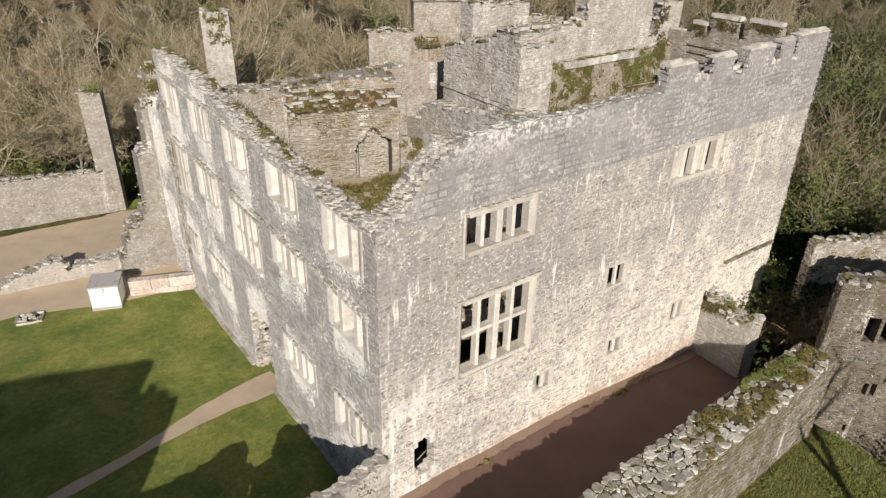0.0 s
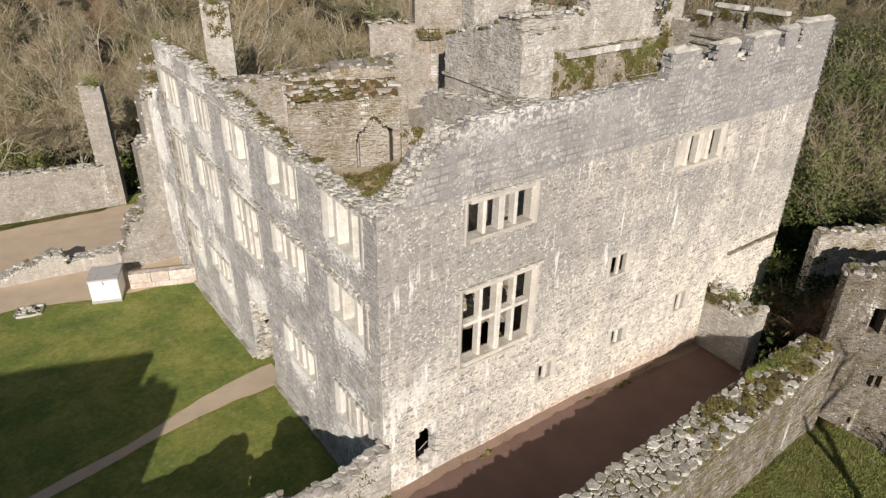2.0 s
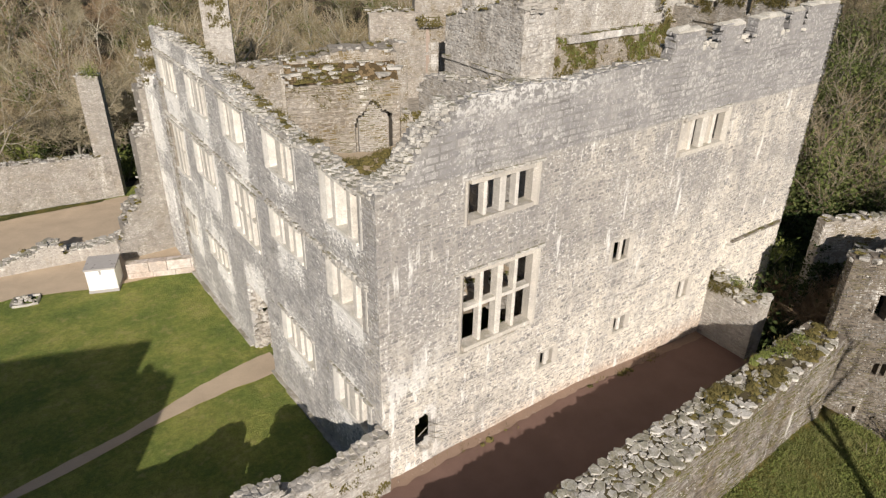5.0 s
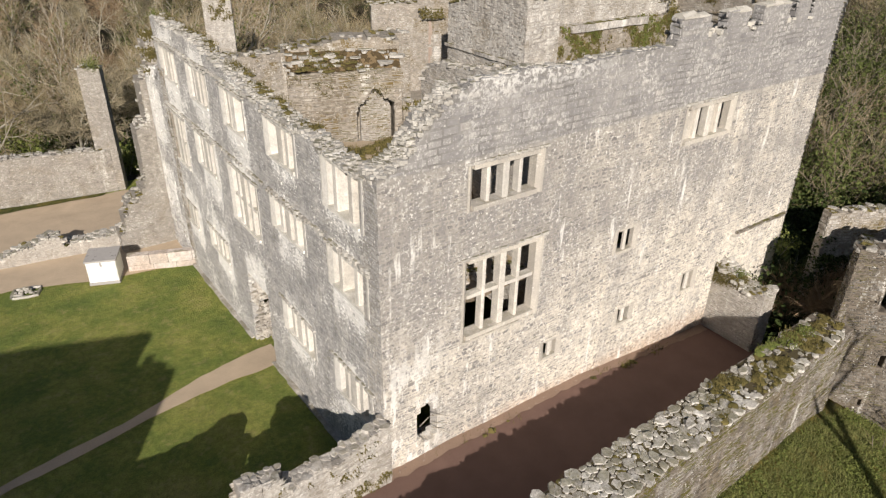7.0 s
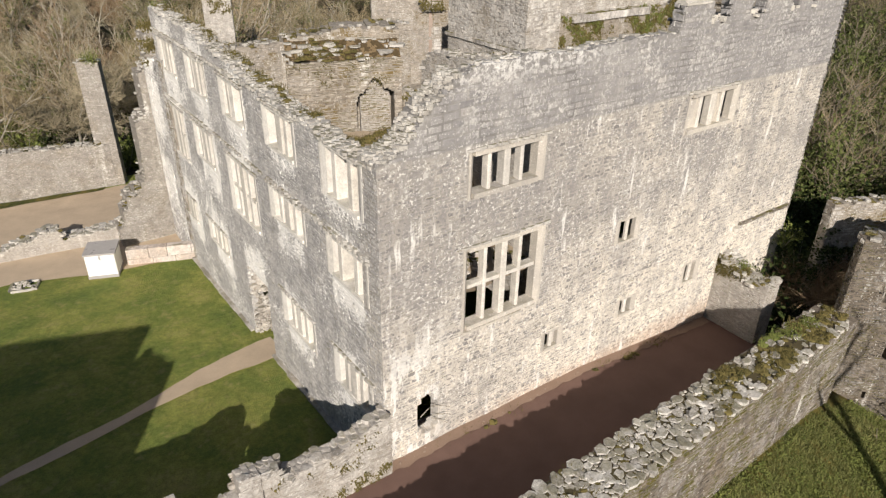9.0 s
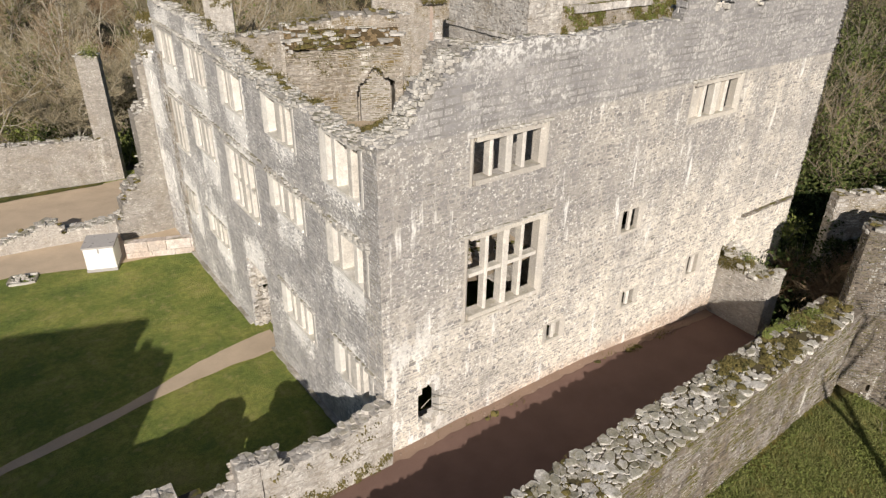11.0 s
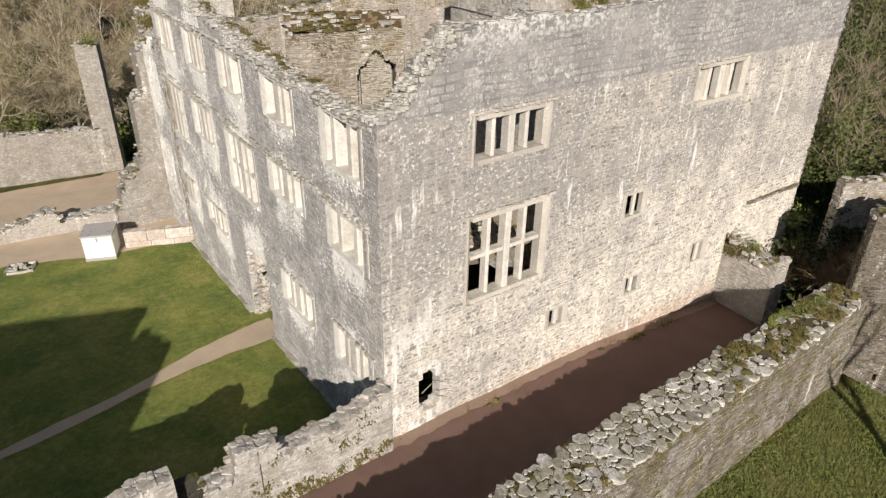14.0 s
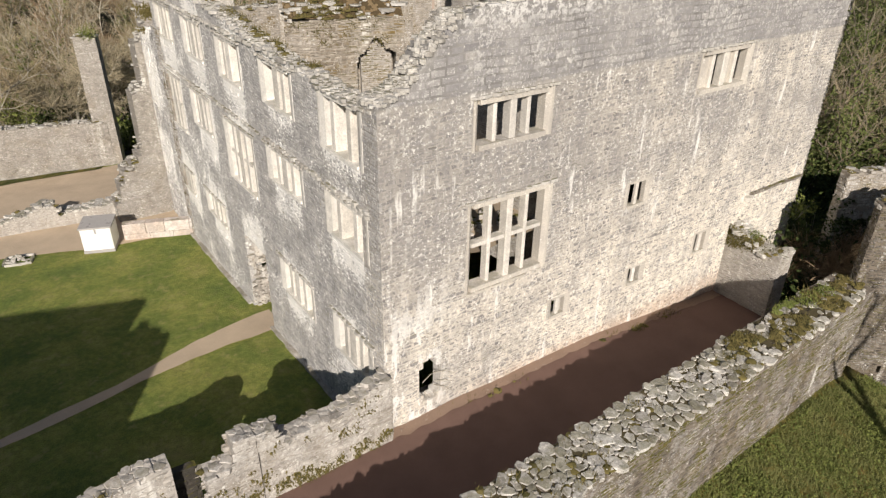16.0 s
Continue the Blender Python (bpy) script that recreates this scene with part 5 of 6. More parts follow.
u = 0.1
while u < 18.4:
    e = u + rng.uniform(0.4, 0.9)
    if not (19.2 - 10.7 < (u + e) / 2 < 19.2 - 8.4):
        s = Soup()
        j = rng.uniform(-0.03, 0.03)
        s.prism([(u + 0.01, -0.05), (e - 0.01, -0.05), (e - 0.01, 0.16 + j), (u + 0.01, 0.17 + j)], foot_z(u) - 0.3, foot_z(u) + 0.1 + j, lambda a, b, z: SIDE(a, b, z))
        obj("kerb_stone", s, M_LOW, kerb)
    u = e
sheet("verge_perimeter", "strip of worn turf along the perimeter wall", "turf", ([(-24, 35.2), (-12, 33.7), (-1.6, 32.2)], [(-24, 33.6), (-12, 32.4), (-1.9, 31.75)]), M_BANK, 0.06, step=0.5, wobble=0.12)
sheet("verge_parapet", "strip of turf behind the parapet", "turf", ([(-2.6, 20.9), (0.0, 19.9)], [(-2.7, 20.35), (0.0, 19.3)]), M_GRASS, 0.09, step=0.4)
tagged(obj("trim_upper", string_course(11.05, 0.2, 15, 0.09), M_CAP), "broken cornice of rough stones below the parapet", "cornice", "", "structure")
tagged(obj("trim_middle", string_course(8.25, 0.2, 18.6, 0.09), M_CAP), "broken string course of rough stones on the facade", "cornice", "", "structure")
t = Soup()
for _ in range(150):
    z = rng.uniform(-0.1, 3.2)
    rock(t, (rng.uniform(0.1, 0.85), 10.6 + rng.uniform(-0.12, 0.02), z), (rng.uniform(0.15, 0.4), rng.uniform(0.12, 0.3), rng.uniform(0.06, 0.16)), rng.uniform(-0.3, 0.3))
for _ in range(110):
    z = rng.uniform(-0.1, 3.2)
    rock(t, (rng.uniform(0.1, 0.85), 8.5 + rng.uniform(-0.02, 0.12), z), (rng.uniform(0.15, 0.4), rng.uniform(0.12, 0.3), rng.uniform(0.06, 0.16)), rng.uniform(-0.3, 0.3))
tagged(obj("door_1", t, M_LOW), "broken doorway edged with torn pale rubble", "doorway", "", "structure")

# rubble and turf floor inside the house
def rubble_floor(x, y):
    return 8.55 + 0.25 * noise.noise((x * 0.7, y * 0.7, 1)) + 0.1 * noise.noise((x * 3, y * 3, 2)) + max(0, y - 5.5) * 0.25 - 2.4 * min(1.0, max(0.0, (4.6 - y) / 1.6))


sheet("floor_upper", "collapsed upper floor grown over with turf", "floor", ([(0.55, 7.6), (6.3, 7.6)], [(0.55, 0.5), (6.3, 0.5)]), gravel_material("sandy_rubble", (0.42, 0.34, 0.245)), 0.0, rubble_floor, 0.4)
heap = Soup()
for _ in range(240):
    x, y = rng.uniform(1.0, 6.1), rng.uniform(1.0, 6.2)
    rock(heap, (x, y, rubble_floor(x, y) + 0.03), (rng.uniform(0.1, 0.4), rng.uniform(0.1, 0.3), rng.uniform(0.06, 0.2)))
tagged(obj("fallen_rubble", heap, M_RUIN), "fallen rubble scattered on the upper floor", "rubble", "", "stuff")
t = moss_on_top(lambda u, d, z: (u + 2.6, 7.2 + d, rubble_floor(u + 2.6, 7.2 + d) + 0.02), 3.2, 1.7, lambda u: 0, 0.7, 6, 60)
tagged(obj("floor_turf", t, M_MOSS), "turf and moss over the fallen rubble", "turf", "", "stuff")
# floor added out of sight behind the front wall to darken its windows
sheet("floor_vault", "unseen floor added behind the battlements to keep the windows dark", "floor", ([(7.0, 6.9), (20.0, 6.9)], [(7.0, 0.5), (20.0, 0.5)]), M_RUIN_MORTAR, 0.0, lambda x, y: 9.3 + 0.2 * noise.noise((x, y, 4)), 0.5)
sheet("floor_back", "rubble-covered floor behind the hearth", "floor", ([(0.55, 19), (20.3, 19)], [(0.55, 7.8), (20.3, 7.8)]), M_RUIN_MORTAR, 0.0, lambda x, y: 7.0 + 0.2 * noise.noise((x, y, 4)), 0.8)
masonry("wall_rear", "rear wall of the house", "wall", (20.3, 19.2), (0.0, 19.2), 0.8, -3.0, ragged([(0, 9.5), (20, 9.8)], 0.2, 24), R, caps=6)

# ---- lawn side: parapet, chest, stone fragment ----
PX, PN = wall_frame((-3.0, 20.0), (0.0, 18.85))
parapet = tagged(new("wall_parapet"), "low parapet of large pale pinkish stone blocks beside the lawn", "wall", "", "structure")
M_PINK = stone_material("pink_blocks", [(0.52, 0.43, 0.38), (0.62, 0.53, 0.47), (0.68, 0.6, 0.55), (0.57, 0.5, 0.46)], (0.42, 0.37, 0.34), 0.5, 0.6, 0.5, None, 0.3, 0.0, 0.5, 0.4)
z = -0.62
for h in (0.6, 0.54):
    u = -rng.uniform(0, 0.4)
    while u < PN:
        l = rng.uniform(0.85, 1.5)
        a, b = max(u, 0), min(u + l, PN)
        u += l
        if b - a > 0.1:
            s = Soup()
            s.prism([(a + 0.008, 0.0), (a + 0.03, 0.015), (b - 0.03, 0.015), (b - 0.008, 0.0), (b - 0.008, -0.4), (a + 0.008, -0.4)], z + 0.006, z + h - 0.006, PX)
            obj("block", s, M_PINK, parapet)
    z += h


def crate():
    """A white chest with a grey lid on a grey plinth."""
    root = tagged(new("storage_chest"), "white painted storage chest with a weathered grey lid, on the gravel", "chest")
    white = plain_grain("white_paint", (0.78, 0.77, 0.74), (0.88, 0.87, 0.85), 6, 0.6, 0.1)
    grey = plain_grain("grey_lid", (0.27, 0.26, 0.25), (0.42, 0.4, 0.385), 3, 0.85, 0.3)
    def rounded(name, mat, x0, x1, y0, y1, z0, z1, c):
        s = Soup()
        ring = [(x0 + c, y0), (x1 - c, y0), (x1, y0 + c), (x1, y1 - c), (x1 - c, y1), (x0 + c, y1), (x0, y1 - c), (x0, y0 + c)]
        s.prism(ring, z0, z1, lambda a, b, z: (a, b, z))
        return obj(name, s, mat, root)
    body = rounded("body", white, -0.78, 0.78, -0.7, 0.7, 0.1, 1.12, 0.03)
    rounded("lid", grey, -0.84, 0.84, -0.74, 0.76, 1.12, 1.2, 0.04)
    rounded("plinth", grey, -0.8, 0.8, -0.74, 0.72, 0.0, 0.13, 0.02)
    rounded("hasp", grey, -0.05, 0.05, -0.73, -0.715, 0.9, 1.1, 0.005)
    rounded("panel", white, -0.72, 0.72, -0.715, -0.7, 0.2, 1.05, 0.005).parent = body
    root.matrix_basis = pose(-4.0, 20.0, court_height(-4, 20.0) + 0.03, 0, 0, -21) @ Matrix.Diagonal((0.86, 0.95, 1.1, 1))
    return root


crate()


def fragment():
    """Rubble core on a flat plinth at the edge of the lawn."""
    root = tagged(new("stone_fragment"), "small heap of pale rubble on a flat stone plinth", "stonework")
    s = Soup()
    for a in (-0.62, 0.62):
        rock(s, (a, 0, 0.06), (0.18, 1.2, 0.14), 0, 0.06)
    for b in (-0.55, 0.55):
        rock(s, (0, b, 0.06), (1.3, 0.18, 0.14), 0, 0.06)
    obj("plinth", s, M_CAP, root)
    s = Soup()
    for _ in range(30):
        x, y = rng.gauss(0, 0.22), rng.gauss(0, 0.2)
        rock(s, (x, y, max(0.08, 0.38 - 0.8 * math.hypot(x, y))), (rng.uniform(0.12, 0.3), rng.uniform(0.1, 0.22), rng.uniform(0.08, 0.14)))
    tagged(obj("rubble", s, M_CAP, root), kind="stuff")
    root.matrix_basis = pose(-7.5, 20.6, court_height(-7, 20.6) + 0.02, 0, 0, -18) @ Matrix.Diagonal((0.9, 0.75, 0.8, 1))


fragment()

# ---- the gatehouse behind the camera, which shades the lawn ----
gate_profile = [(0, 11.75), (19.98, 11.85), (20.02, 10.7), (20.35, 10.7), (20.4, 10.95), (20.8, 11.0), (20.9, 10.75), (21.3, 10.65), (21.4, 10.5), (21.8, 10.45)]
masonry("gatehouse", "gatehouse range of rubble across the yard", "tower", (-34.37, -0.49), (-13.82, -7.79), 0.4, 0.0, ragged(gate_profile, 0.03, 25), (M_SLATE, M_SLATE_MORTAR), caps=0)


# wall added out of view to hold low skylight off the shaded lawn
masonry("wall_west_range", "unseen plain wall added to cut the skylight on the lawn", "wall", (-35.0, 37.0), (-34.8, -0.4), 0.5, -2.0, ragged([(0, 9.0), (37, 9.5)], 0.2, 51), (M_SLATE, M_SLATE_MORTAR), caps=0, moss=0, course=(0.3, 0.5), long=(0.5, 1.0))


# ---- trees and plants ----
def tube(s, a, b, ra, rb, sides):
    d = (b - a)
    if d.length < 1e-5:
        return
    d.normalize()
    x = d.orthogonal().normalized()
    y = d.cross(x)
    ring = lambda c, r: [tuple(c + (x * math.cos(6.2832 * k / sides) + y * math.sin(6.2832 * k / sides)) * r) for k in range(sides)]
    s.add(ring(a, ra) + ring(b, rb), [(k, (k + 1) % sides, sides + (k + 1) % sides, sides + k) for k in range(sides)])


def sliver(s, a, b, w, r):
    """A twig: a bent, tapering strip."""
    d = b - a
    side = d.cross(Vector((r.uniform(-1, 1), r.uniform(-1, 1), r.uniform(-1, 1)))).normalized() * w
    m = a.lerp(b, 0.5) + Vector((r.uniform(-1, 1), r.uniform(-1, 1), r.uniform(-0.3, 1))) * d.length * 0.12
    s.add([tuple(a - side), tuple(a + side), tuple(m + side * 0.7), tuple(m - side * 0.7), tuple(b)], [(0, 1, 2, 3), (3, 2, 4)])


def leaf(s, c, size, r):
    n = Vector((r.gauss(0, 1), r.gauss(0, 1), r.gauss(0.6, 1))).normalized()
    x = n.orthogonal().normalized()
    x = (Matrix.Rotation(r.uniform(0, 6.28), 3, n) @ x)
    y = n.cross(x)
    s.add([tuple(c - x * size), tuple(c + y * size * 0.6 + n * size * 0.2), tuple(c + x * size), tuple(c - y * size * 0.6 + n * size * 0.2)], [(0, 1, 2, 3)])


def bare_tree(seed, height, spread, ivy=0.0, twigs=19):
    """A leafless tree: trunk and limbs as one mesh, the fine twigs of the crown as another, ivy where it has any."""
    r = random.Random(seed)
    limbs, crown, leaves = Soup(), Soup(), Soup()

    def grow(p, d, length, rad, level):
        n = 3 if level < 3 else 2
        for k in range(n):
            d = (d + Vector((r.gauss(0, 0.16), r.gauss(0, 0.16), r.gauss(0.05, 0.1)))).normalized()
            q = p + d * length / n
            tube(limbs, p, q, rad * (1 - k / n * 0.45), rad * (1 - (k + 1) / n * 0.45), 6 if level == 0 else 4 if level < 3 else 3)
            if ivy and level < 3:
                for _ in range(int(ivy * (60, 50, 20)[level])):
                    c = p.lerp(q, r.random()) + Vector((r.gauss(0, 1), r.gauss(0, 1), r.gauss(-0.2, 0.7))) * (0.42 + rad)
                    leaf(leaves, c, r.uniform(0.07, 0.17), r)
            if level > 0 or k > 0:
                side = d.cross(Vector((r.gauss(0, 1), r.gauss(0, 1), r.gauss(0, 1)))).normalized()
                e = (d * r.uniform(0.5, 0.9) + side * spread * r.uniform(0.6, 1.1) + Vector((0, 0, 0.15))).normalized()
                if level < 3:
                    grow(q, e, length * r.uniform(0.5, 0.72), rad * 0.5, level + 1)
                    if level < 2 and r.random() < 0.7:
                        e2 = (d * r.uniform(0.4, 0.8) - side * spread * r.uniform(0.6, 1.1)).normalized()
                        grow(q, e2, length * r.uniform(0.45, 0.65), rad * 0.45, level + 1)
            if level >= 2:
                for _ in range(twigs):
                    c = p.lerp(q, r.random())
                    e = (d * r.uniform(0.3, 1) + Vector((r.gauss(0, 0.7), r.gauss(0, 0.7), r.gauss(0.25, 0.5)))).normalized()
                    sliver(crown, c, c + e * r.uniform(0.5, 1.5), r.uniform(0.006, 0.016), r)
            p = q
        if level < 3:
            grow(p, d, length * 0.62, rad * 0.52, level + 1)

    grow(Vector((0, 0, -0.4)), Vector((r.gauss(0, 0.05), r.gauss(0, 0.05), 1)).normalized(), height * 0.42, height * 0.014, 0)
    root = tagged(new("tree"), "bare winter tree with pale limbs and brown twigs" + (", ivy-clad" if ivy else ""), "tree", "woodland trees")
    obj("trunk", limbs, M_DARK_BARK if ivy > 1 else M_BARK, root)
    obj("crown", crown, M_TWIG, root)
    if leaves.v:
        obj("ivy", leaves, M_IVY, root)
    return root


def shrub(seed, radius, label, material, count=420):
    r = random.Random(seed)
    root = tagged(new("shrub"), label, "shrub", "shrubs")
    stems, leaves = Soup(), Soup()
    for _ in range(9):
        d = Vector((r.gauss(0, 0.6), r.gauss(0, 0.6), 1)).normalized()
        tip = d * radius * r.uniform(0.9, 1.5)
        tube(stems, Vector((0, 0, -0.2)), tip, 0.03, 0.008, 3)
        for _ in range(count // 9):
            c = tip * r.uniform(0.25, 1.05) + Vector((r.gauss(0, 1), r.gauss(0, 1), r.gauss(0, 0.7))) * radius * 0.28
            leaf(leaves, c, r.uniform(0.06, 0.14), r)
    obj("woody_base", stems, M_BARK, root)
    obj("foliage", leaves, material, root)
    return root


protos = [bare_tree(11, 13.5, 0.85, 0.0, 7), bare_tree(12, 15, 0.75, 0.3, 9), bare_tree(13, 12, 1.0), bare_tree(14, 14, 0.9, 1.0, 12), bare_tree(15, 11, 0.95, 0.0, 24)]
ivied = [bare_tree(21, 18, 0.6, 3.2, 3), bare_tree(22, 17, 0.65, 2.4, 5)]
bushes = [shrub(31, 1.5, "evergreen shrub with dark green leaves", M_HOLLY, 560), shrub(32, 1.2, "bright green bramble shrub", M_FERN)]

bushes.append(shrub(34, 2.4, "broad bright green bush with small leaves", M_FERN, 1700))
bushes.append(shrub(33, 4.2, "tall thicket of dark leaves added for a shaded hollow", M_HOLLY, 4200))
wood = random.Random(5)
first = {}


def plant(proto, x, y, z, turn, scale):
    m = pose(x, y, z, wood.uniform(-4, 4), wood.uniform(-4, 4), turn) @ Matrix.Scale(scale, 4)
    if proto not in first:
        first[proto] = True
        proto.matrix_basis = m
        return
    ob = copy_thing(proto, m)
    ob.matrix_basis = m


spots = []
for _ in range(6000):
    az, dist = radians(wood.uniform(-6, 76)), math.sqrt(wood.uniform(40 ** 2, 128 ** 2))
    x, y = -7 + dist * math.sin(az), -12 + dist * math.cos(az)
    if not (y > 36.5 or x > 25) or (x < 44 and y < 16):
        continue
    gap = 3.4 if dist < 70 else 4.6 if dist < 95 else 6.0
    if all((x - a) ** 2 + (y - b) ** 2 > gap * gap for a, b in spots):
        spots.append((x, y))
for x, y in spots[:330]:
    pick = ivied[int(wood.random() * 2)] if (x > 25 and y < 26 and wood.random() < 0.92) else protos[int(wood.random() * 5)]
    plant(pick, x, y, ground_height(x, y) - 0.1, wood.uniform(0, 360), wood.uniform(0.75, 1.15))
for _ in range(110):
    x, y = wood.uniform(-12, 26), wood.uniform(34.5, 46)
    plant(bushes[int(wood.random() * 2)], x, y, ground_height(x, y), wood.uniform(0, 360), wood.uniform(0.7, 1.4))
for _ in range(13):
    x = wood.uniform(-16, -1)
    plant(bushes[2 if wood.random() < 0.85 else 0], x, 36.4 + abs(wood.gauss(0, 1.6)) - 0.12 * x - 1.0, 0.2, wood.uniform(0, 360), wood.uniform(0.4, 1.05))
for _ in range(230):
    x, y = wood.uniform(21.8, 46), wood.uniform(-6, 24)
    if x + y < 17.5:
        continue
    plant(bushes[0 if wood.random() < 0.85 else 1], x, y, ground_height(x, y) - 0.2, wood.uniform(0, 360), wood.uniform(1.1, 2.3))
for x, y, k in ((24.7, 2.7, 0.75), (25.4, 0.4, 0.7), (27.4, 3.6, 0.8), (29.2, 1.0, 0.7), (31.5, 5.2, 0.9), (33.2, 2.2, 0.85), (26.8, 7.0, 0.85), (36, 6, 0.95), (30, 9, 0.9), (25, 11.5, 0.85), (34, 12, 0.95), (28.5, 14.5, 0.9)):
    plant(ivied[int(wood.random() * 2)], x, y, ground_height(x, y) - 0.2, wood.uniform(0, 360), k)
# ivied trees added out of view to shade the slope beyond the house
for x, y, k in ((26.5, -9.5, 0.95), (29.5, -8.5, 1.0), (32.5, -7.5, 1.0), (24.5, -12.0, 0.95), (35.5, -6.0, 1.0), (28, -13, 1.0)):
    plant(ivied[int(wood.random() * 2)], x, y, ground_height(x, y) - 0.2, wood.uniform(0, 360), k)
# dark shrubs added to blacken the shaded gap between stub and tower
for x, y, z, k in ((18.6, -1.2, -1.5, 1.3), (19.4, -0.9, 0.2, 1.1), (18.3, -2.2, -1.6, 0.7), (19.5, -2.0, 0.4, 0.6), (20.3, -1.2, 1.6, 0.9)):
    plant(bushes[0], x, y, z, wood.uniform(0, 360), k)

# dark thickets added where the wood above the court wall lies in shade
for x, y in ((25.2, 0.2), (26.5, 2.2), (28.5, 0.6), (29.5, 3.0), (31.5, 1.2), (33.0, 3.8), (35.5, 2.0), (27.5, 4.6), (31.0, 5.6), (24.6, 2.6), (37.5, 5.0), (34.5, 6.6)):
    plant(bushes[3], x, y, ground_height(x, y) + 0.3, wood.uniform(0, 360), wood.uniform(0.9, 1.25))
# dense unseen trees, added only to throw shade on the hollow
evergreen = bare_tree(23, 17, 0.42, 8.0, 2)
tagged(evergreen, "ivy-clad tree added out of view to cast shade on the hollow", "tree")
for x, y, k in ((24.2, -10.4, 1.3), (26.4, -11.2, 1.35), (28.6, -10.2, 1.35), (31.2, -9.6, 1.35), (34.0, -8.8, 1.35), (37.0, -7.5, 1.35), (30.0, -12.5, 1.4)):
    plant(evergreen, x, y, ground_height(x, y) - 0.2, wood.uniform(0, 360), k)
# dark leaves cover the court wall below its shadow line, imitating shade
court, _n = wall_frame((19.6, -1.7), (27.0, -5.5))
creeper = Soup()
for _ in range(4200):
    u, z = wood.uniform(0.4, 4.4), wood.uniform(-3.0, 3.7)
    leaf(creeper, Vector(court(u, abs(wood.gauss(0, 0.12)) + 0.03, z + 0.3 * noise.noise((u * 2, z, 1)))), wood.uniform(0.06, 0.12), wood)
for _ in range(1100):
    u, z = wood.uniform(-0.15, 0.7), wood.uniform(-3.0, 4.6)
    leaf(creeper, Vector(court(u + 0.45, wood.uniform(-0.4, 0.12), z)), wood.uniform(0.05, 0.1), wood)
tagged(obj("creeper", creeper, M_HOLLY), "dark leaves laid over the lower court wall, standing in for its shade", "ivy", "", "stuff")

# nettles and rough grass on the bank below the outer wall
def bank(x, y):
    return ground_height(x, y)


s, g = Soup(), Soup()
r = random.Random(44)
for _ in range(16000):
    x, y = r.uniform(3, 20.5), -5.6 - abs(r.gauss(0, 2.6))
    if x - 17.1 > -(y + 4.4) - 0.15 or y > -5.45 - 0.034 * (12 - x):
        continue
    dense = noise.noise((x * 0.7, y * 0.7, 3)) + 0.7 * noise.noise((x * 2.4, y * 2.4, 8))
    z = bank(x, y)
    if dense > -0.25 and r.random() < 0.5 + dense:
        for _ in range(4):
            leaf(s, Vector((x + r.gauss(0, 0.09), y + r.gauss(0, 0.09), z + r.uniform(0.02, 0.13))), r.uniform(0.018, 0.05), r)
    if dense < 0.35:
        for _ in range(4):
            blade(g, (x + r.gauss(0, 0.07), y + r.gauss(0, 0.07), z), Vector((r.gauss(0, 0.08), r.gauss(0, 0.08), r.uniform(0.05, 0.16))), 0.01)
tagged(obj("weeds", s, M_FERN), "low green nettles on the grassy bank", "weeds", "", "stuff")
M_STRAW = plain_grain("straw_grass", (0.09, 0.11, 0.03), (0.23, 0.23, 0.08), 4)
tagged(obj("rough_grass", g, M_STRAW), "rough grass blades on the bank", "grass", "", "stuff")

shade = tagged(new("tree"), "tall bare tree with a long trunk below the bank", "tree")
s = Soup()
base = Vector((7.8, -20.4, ground_height(7.8, -20.4) - 0.3))
knots = [base, base + Vector((0.1, 0, 5)), base + Vector((-0.15, 0.1, 9)), base + Vector((0.1, 0.2, 12.5))]
for k, (a, b) in enumerate(zip(knots, knots[1:])):
    tube(s, a, b, 0.34 - 0.05 * k, 0.29 - 0.05 * k, 8)
for k, (d, l) in enumerate((((0.5, 0.3, 1), 4.5), ((-0.6, -0.2, 1), 4.0), ((0.1, -0.5, 1), 5.0), ((0.9, 0.2, 0.6), 3.2))):
    a = knots[3 if k < 3 else 2]
    e = a + Vector(d).normalized() * l
    m = a.lerp(e, 0.5) + Vector((0.2, 0, 0.2))
    tube(s, a, m, 0.17, 0.12, 6)
    tube(s, m, e, 0.12, 0.04, 6)
    for _ in range(3):
        q = m.lerp(e, rng.random())
        tube(s, q, q + Vector((rng.gauss(0, 0.8), rng.gauss(0, 0.8), rng.uniform(0.4, 1.4))), 0.05, 0.01, 4)
obj("trunk", s, M_BARK, shade)
twiggy = bare_tree(78, 5.0, 0.8, 0.0, 22)
twiggy.matrix_basis = pose(19.5, -1.6, -0.9, 0, 0, 0)
tagged(twiggy, "brown twiggy bare shrub beside the wall", "shrub")
ivy_a = copy_thing(bushes[1], pose(20.2, -0.35, 3.0, 0, 0, 20))
ivy_a.matrix_basis = pose(20.2, -0.35, 3.0, 0, 0, 20) @ Matrix.Scale(0.6, 4)

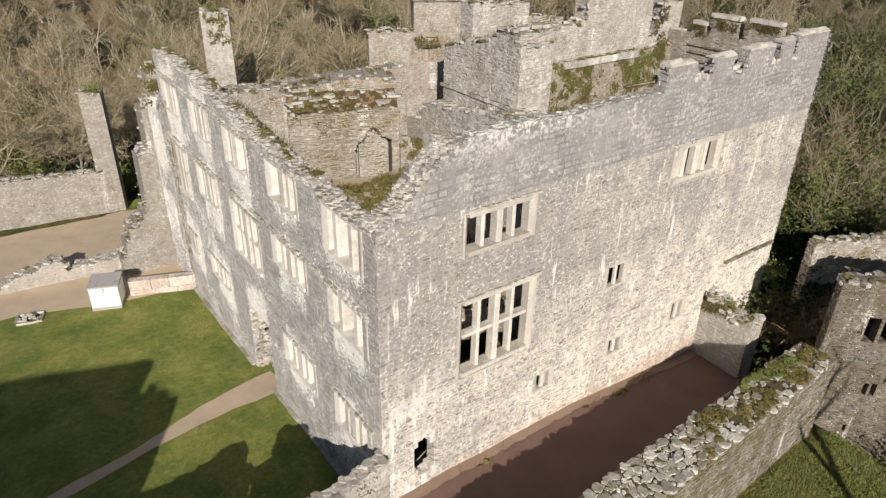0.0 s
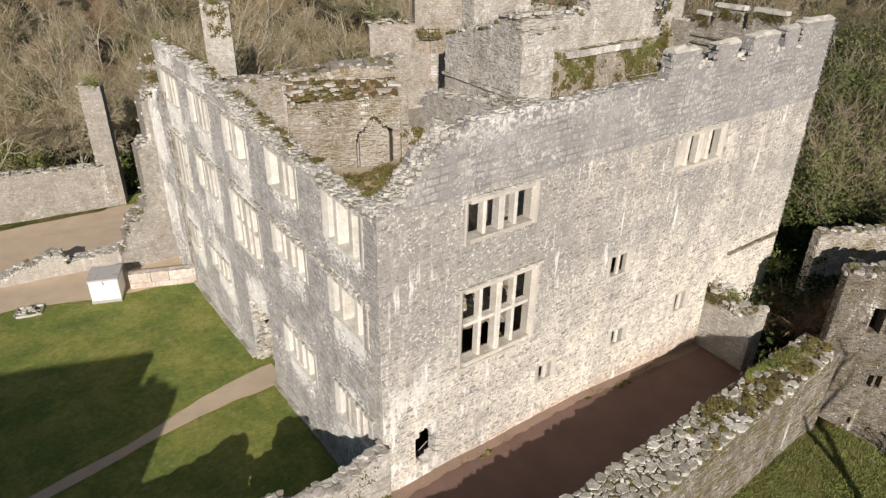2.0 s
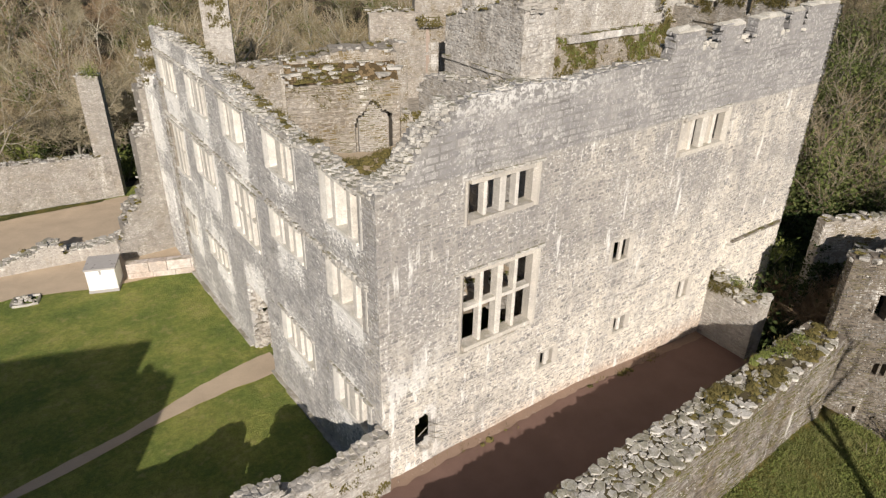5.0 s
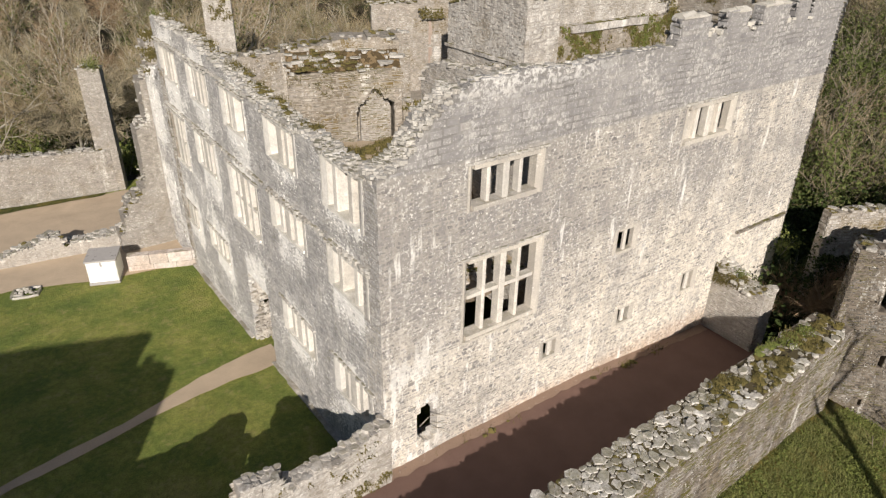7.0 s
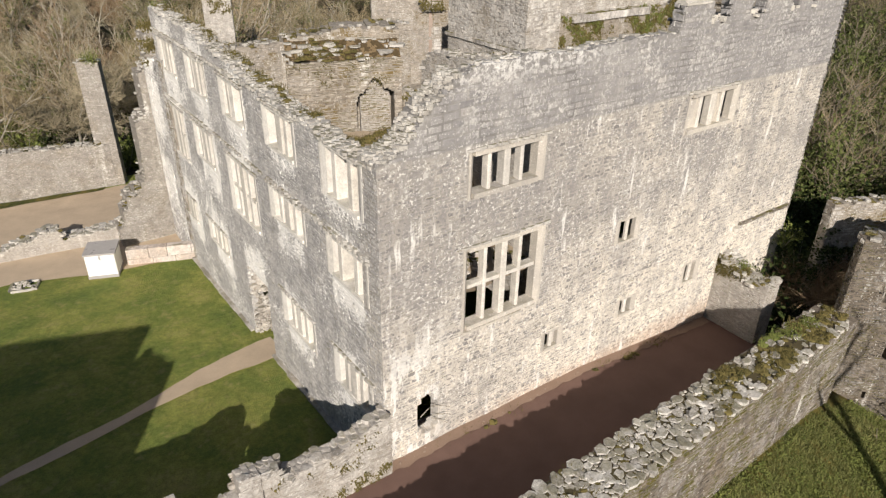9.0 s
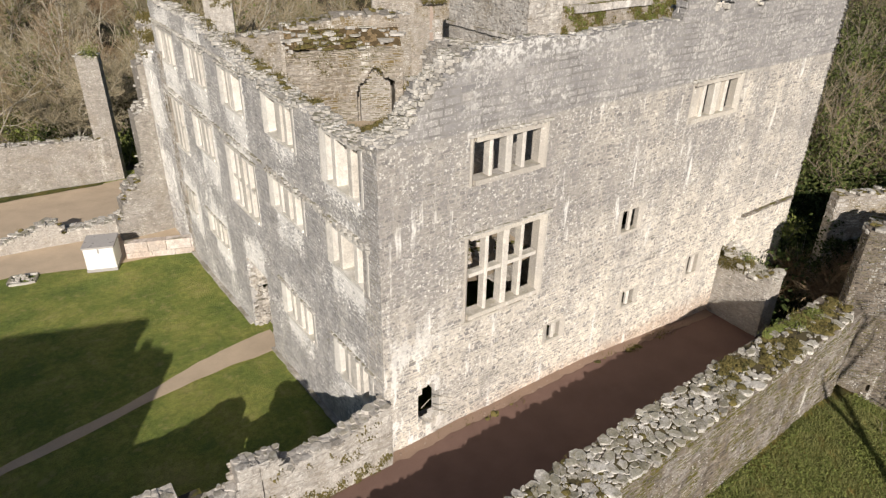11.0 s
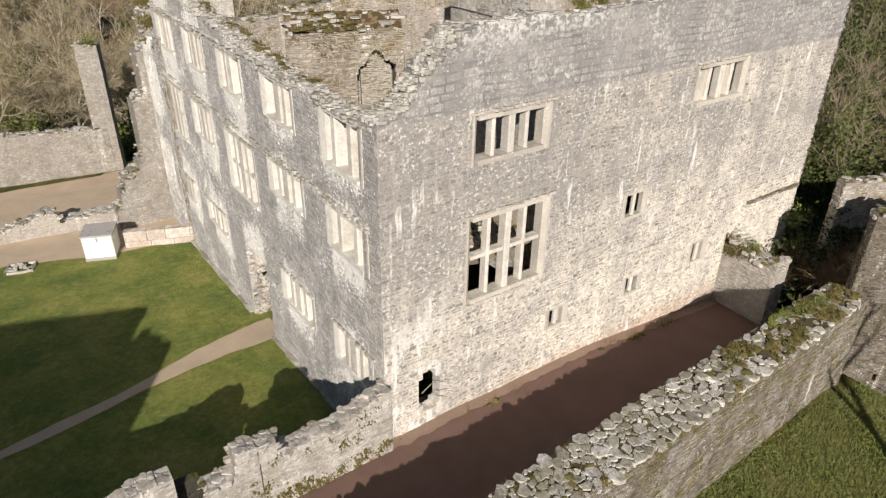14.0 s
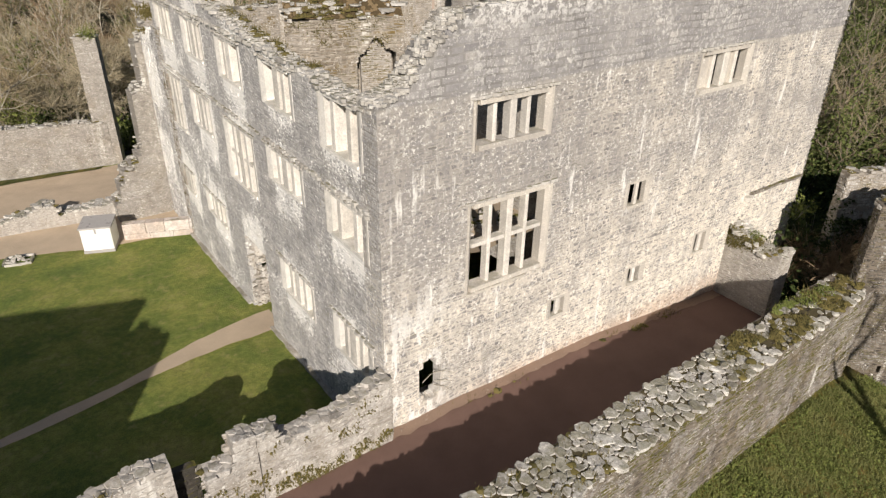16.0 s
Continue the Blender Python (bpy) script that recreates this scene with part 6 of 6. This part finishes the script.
verge = Soup()
for _ in range(200):
    x = rng.uniform(0.1, 15.6)
    y = -abs(rng.gauss(0, 0.12))
    rock(verge, (x, y - 0.02, 1.44 - 0.09 * max(0, x - 8) + rng.uniform(-0.02, 0.02)), (rng.uniform(0.03, 0.1), rng.uniform(0.03, 0.08), rng.uniform(0.02, 0.05)))
sheet("verge_strip", "pale reddish earth along the foot of the wall", "earth", ([(0, 0.05), (8, 0.05), (15.6, 0.05)], [(0, -0.36), (8, -0.3), (15.6, -0.4)]), gravel_material("pale_red_earth", (0.3, 0.21, 0.155)), 0.045, lambda x, y: 1.4 - 0.09 * max(0, x - 8) + 0.2 * max(0, y + 0.3), 0.14, "structure", 0.1)
tagged(obj("verge", verge, M_GRIT), "crumbled earth and grit along the foot of the wall", "rubble", "", "stuff")
t = moss_on_top(lambda u, d, z: (u, d * 0.5 - 0.02, 1.42 - 0.09 * max(0, u - 8)), 15.5, 0.9, lambda u: 0, 0.36, 2, 9)
tagged(obj("verge_moss", t, M_MOSS), "moss and short grass along the foot of the wall", "moss", "", "stuff")
sticks = tagged(new("dead_branches"), "thin dead branches sticking out of the wall opening", "branches")
for a, b in (((1.75, 0.1, 2.45), (2.2, -0.35, 2.55)), ((1.7, 0.1, 2.35), (2.15, -0.3, 2.15)), ((1.2, -0.05, 2.75), (1.9, 0.1, 2.85)), ((1.72, 0.1, 2.8), (2.1, -0.4, 2.95))):
    s = Soup()
    a, b = Vector(a), Vector(b)
    m = a.lerp(b, 0.5) + Vector((0, 0, 0.06))
    tube(s, a, m, 0.016, 0.012, 5)
    tube(s, m, b, 0.012, 0.004, 5)
    obj("branch", s, M_BARK, sticks)
PIL, _n = wall_frame((5.6, 30.1), (7.15, 29.5))
t = moss_on_face(PIL, 0.2, 1.6, 9.6, 11.6, 240)
tagged(obj("pillar_moss", t, M_MOSS), "ochre moss on the head of the far pillar", "moss", "", "stuff")
corner_moss = moss_on_face(lambda u, d, z: (u - 0.3, 19.25 - d - 0.1, z), -0.3, 0.9, 9.2, 11.8, 420)
tagged(obj("corner_moss", corner_moss, M_MOSS), "ochre moss on the far corner of the facade", "moss", "", "stuff")
for x, y, z, k in ((-0.9, 32.4, 6.9, 0.5), (6.3, 30.2, 11.3, 0.45), (0.3, 19.6, 11.5, 0.35), (14.6, 0.9, 13.0, 0.25), (16.1, -1.0, 3.3, 0.3), (13.3, -4.4, 3.3, 0.3), (14.3, -4.5, 3.3, 0.28)):
    m = pose(x, y, z, 0, 0, x * 50) @ Matrix.Scale(k, 4)
    f = copy_thing(bushes[1], m)
    f.matrix_basis = m
    tagged(f, "tuft of green ferns growing on the masonry", "fern", "ferns on the walls")
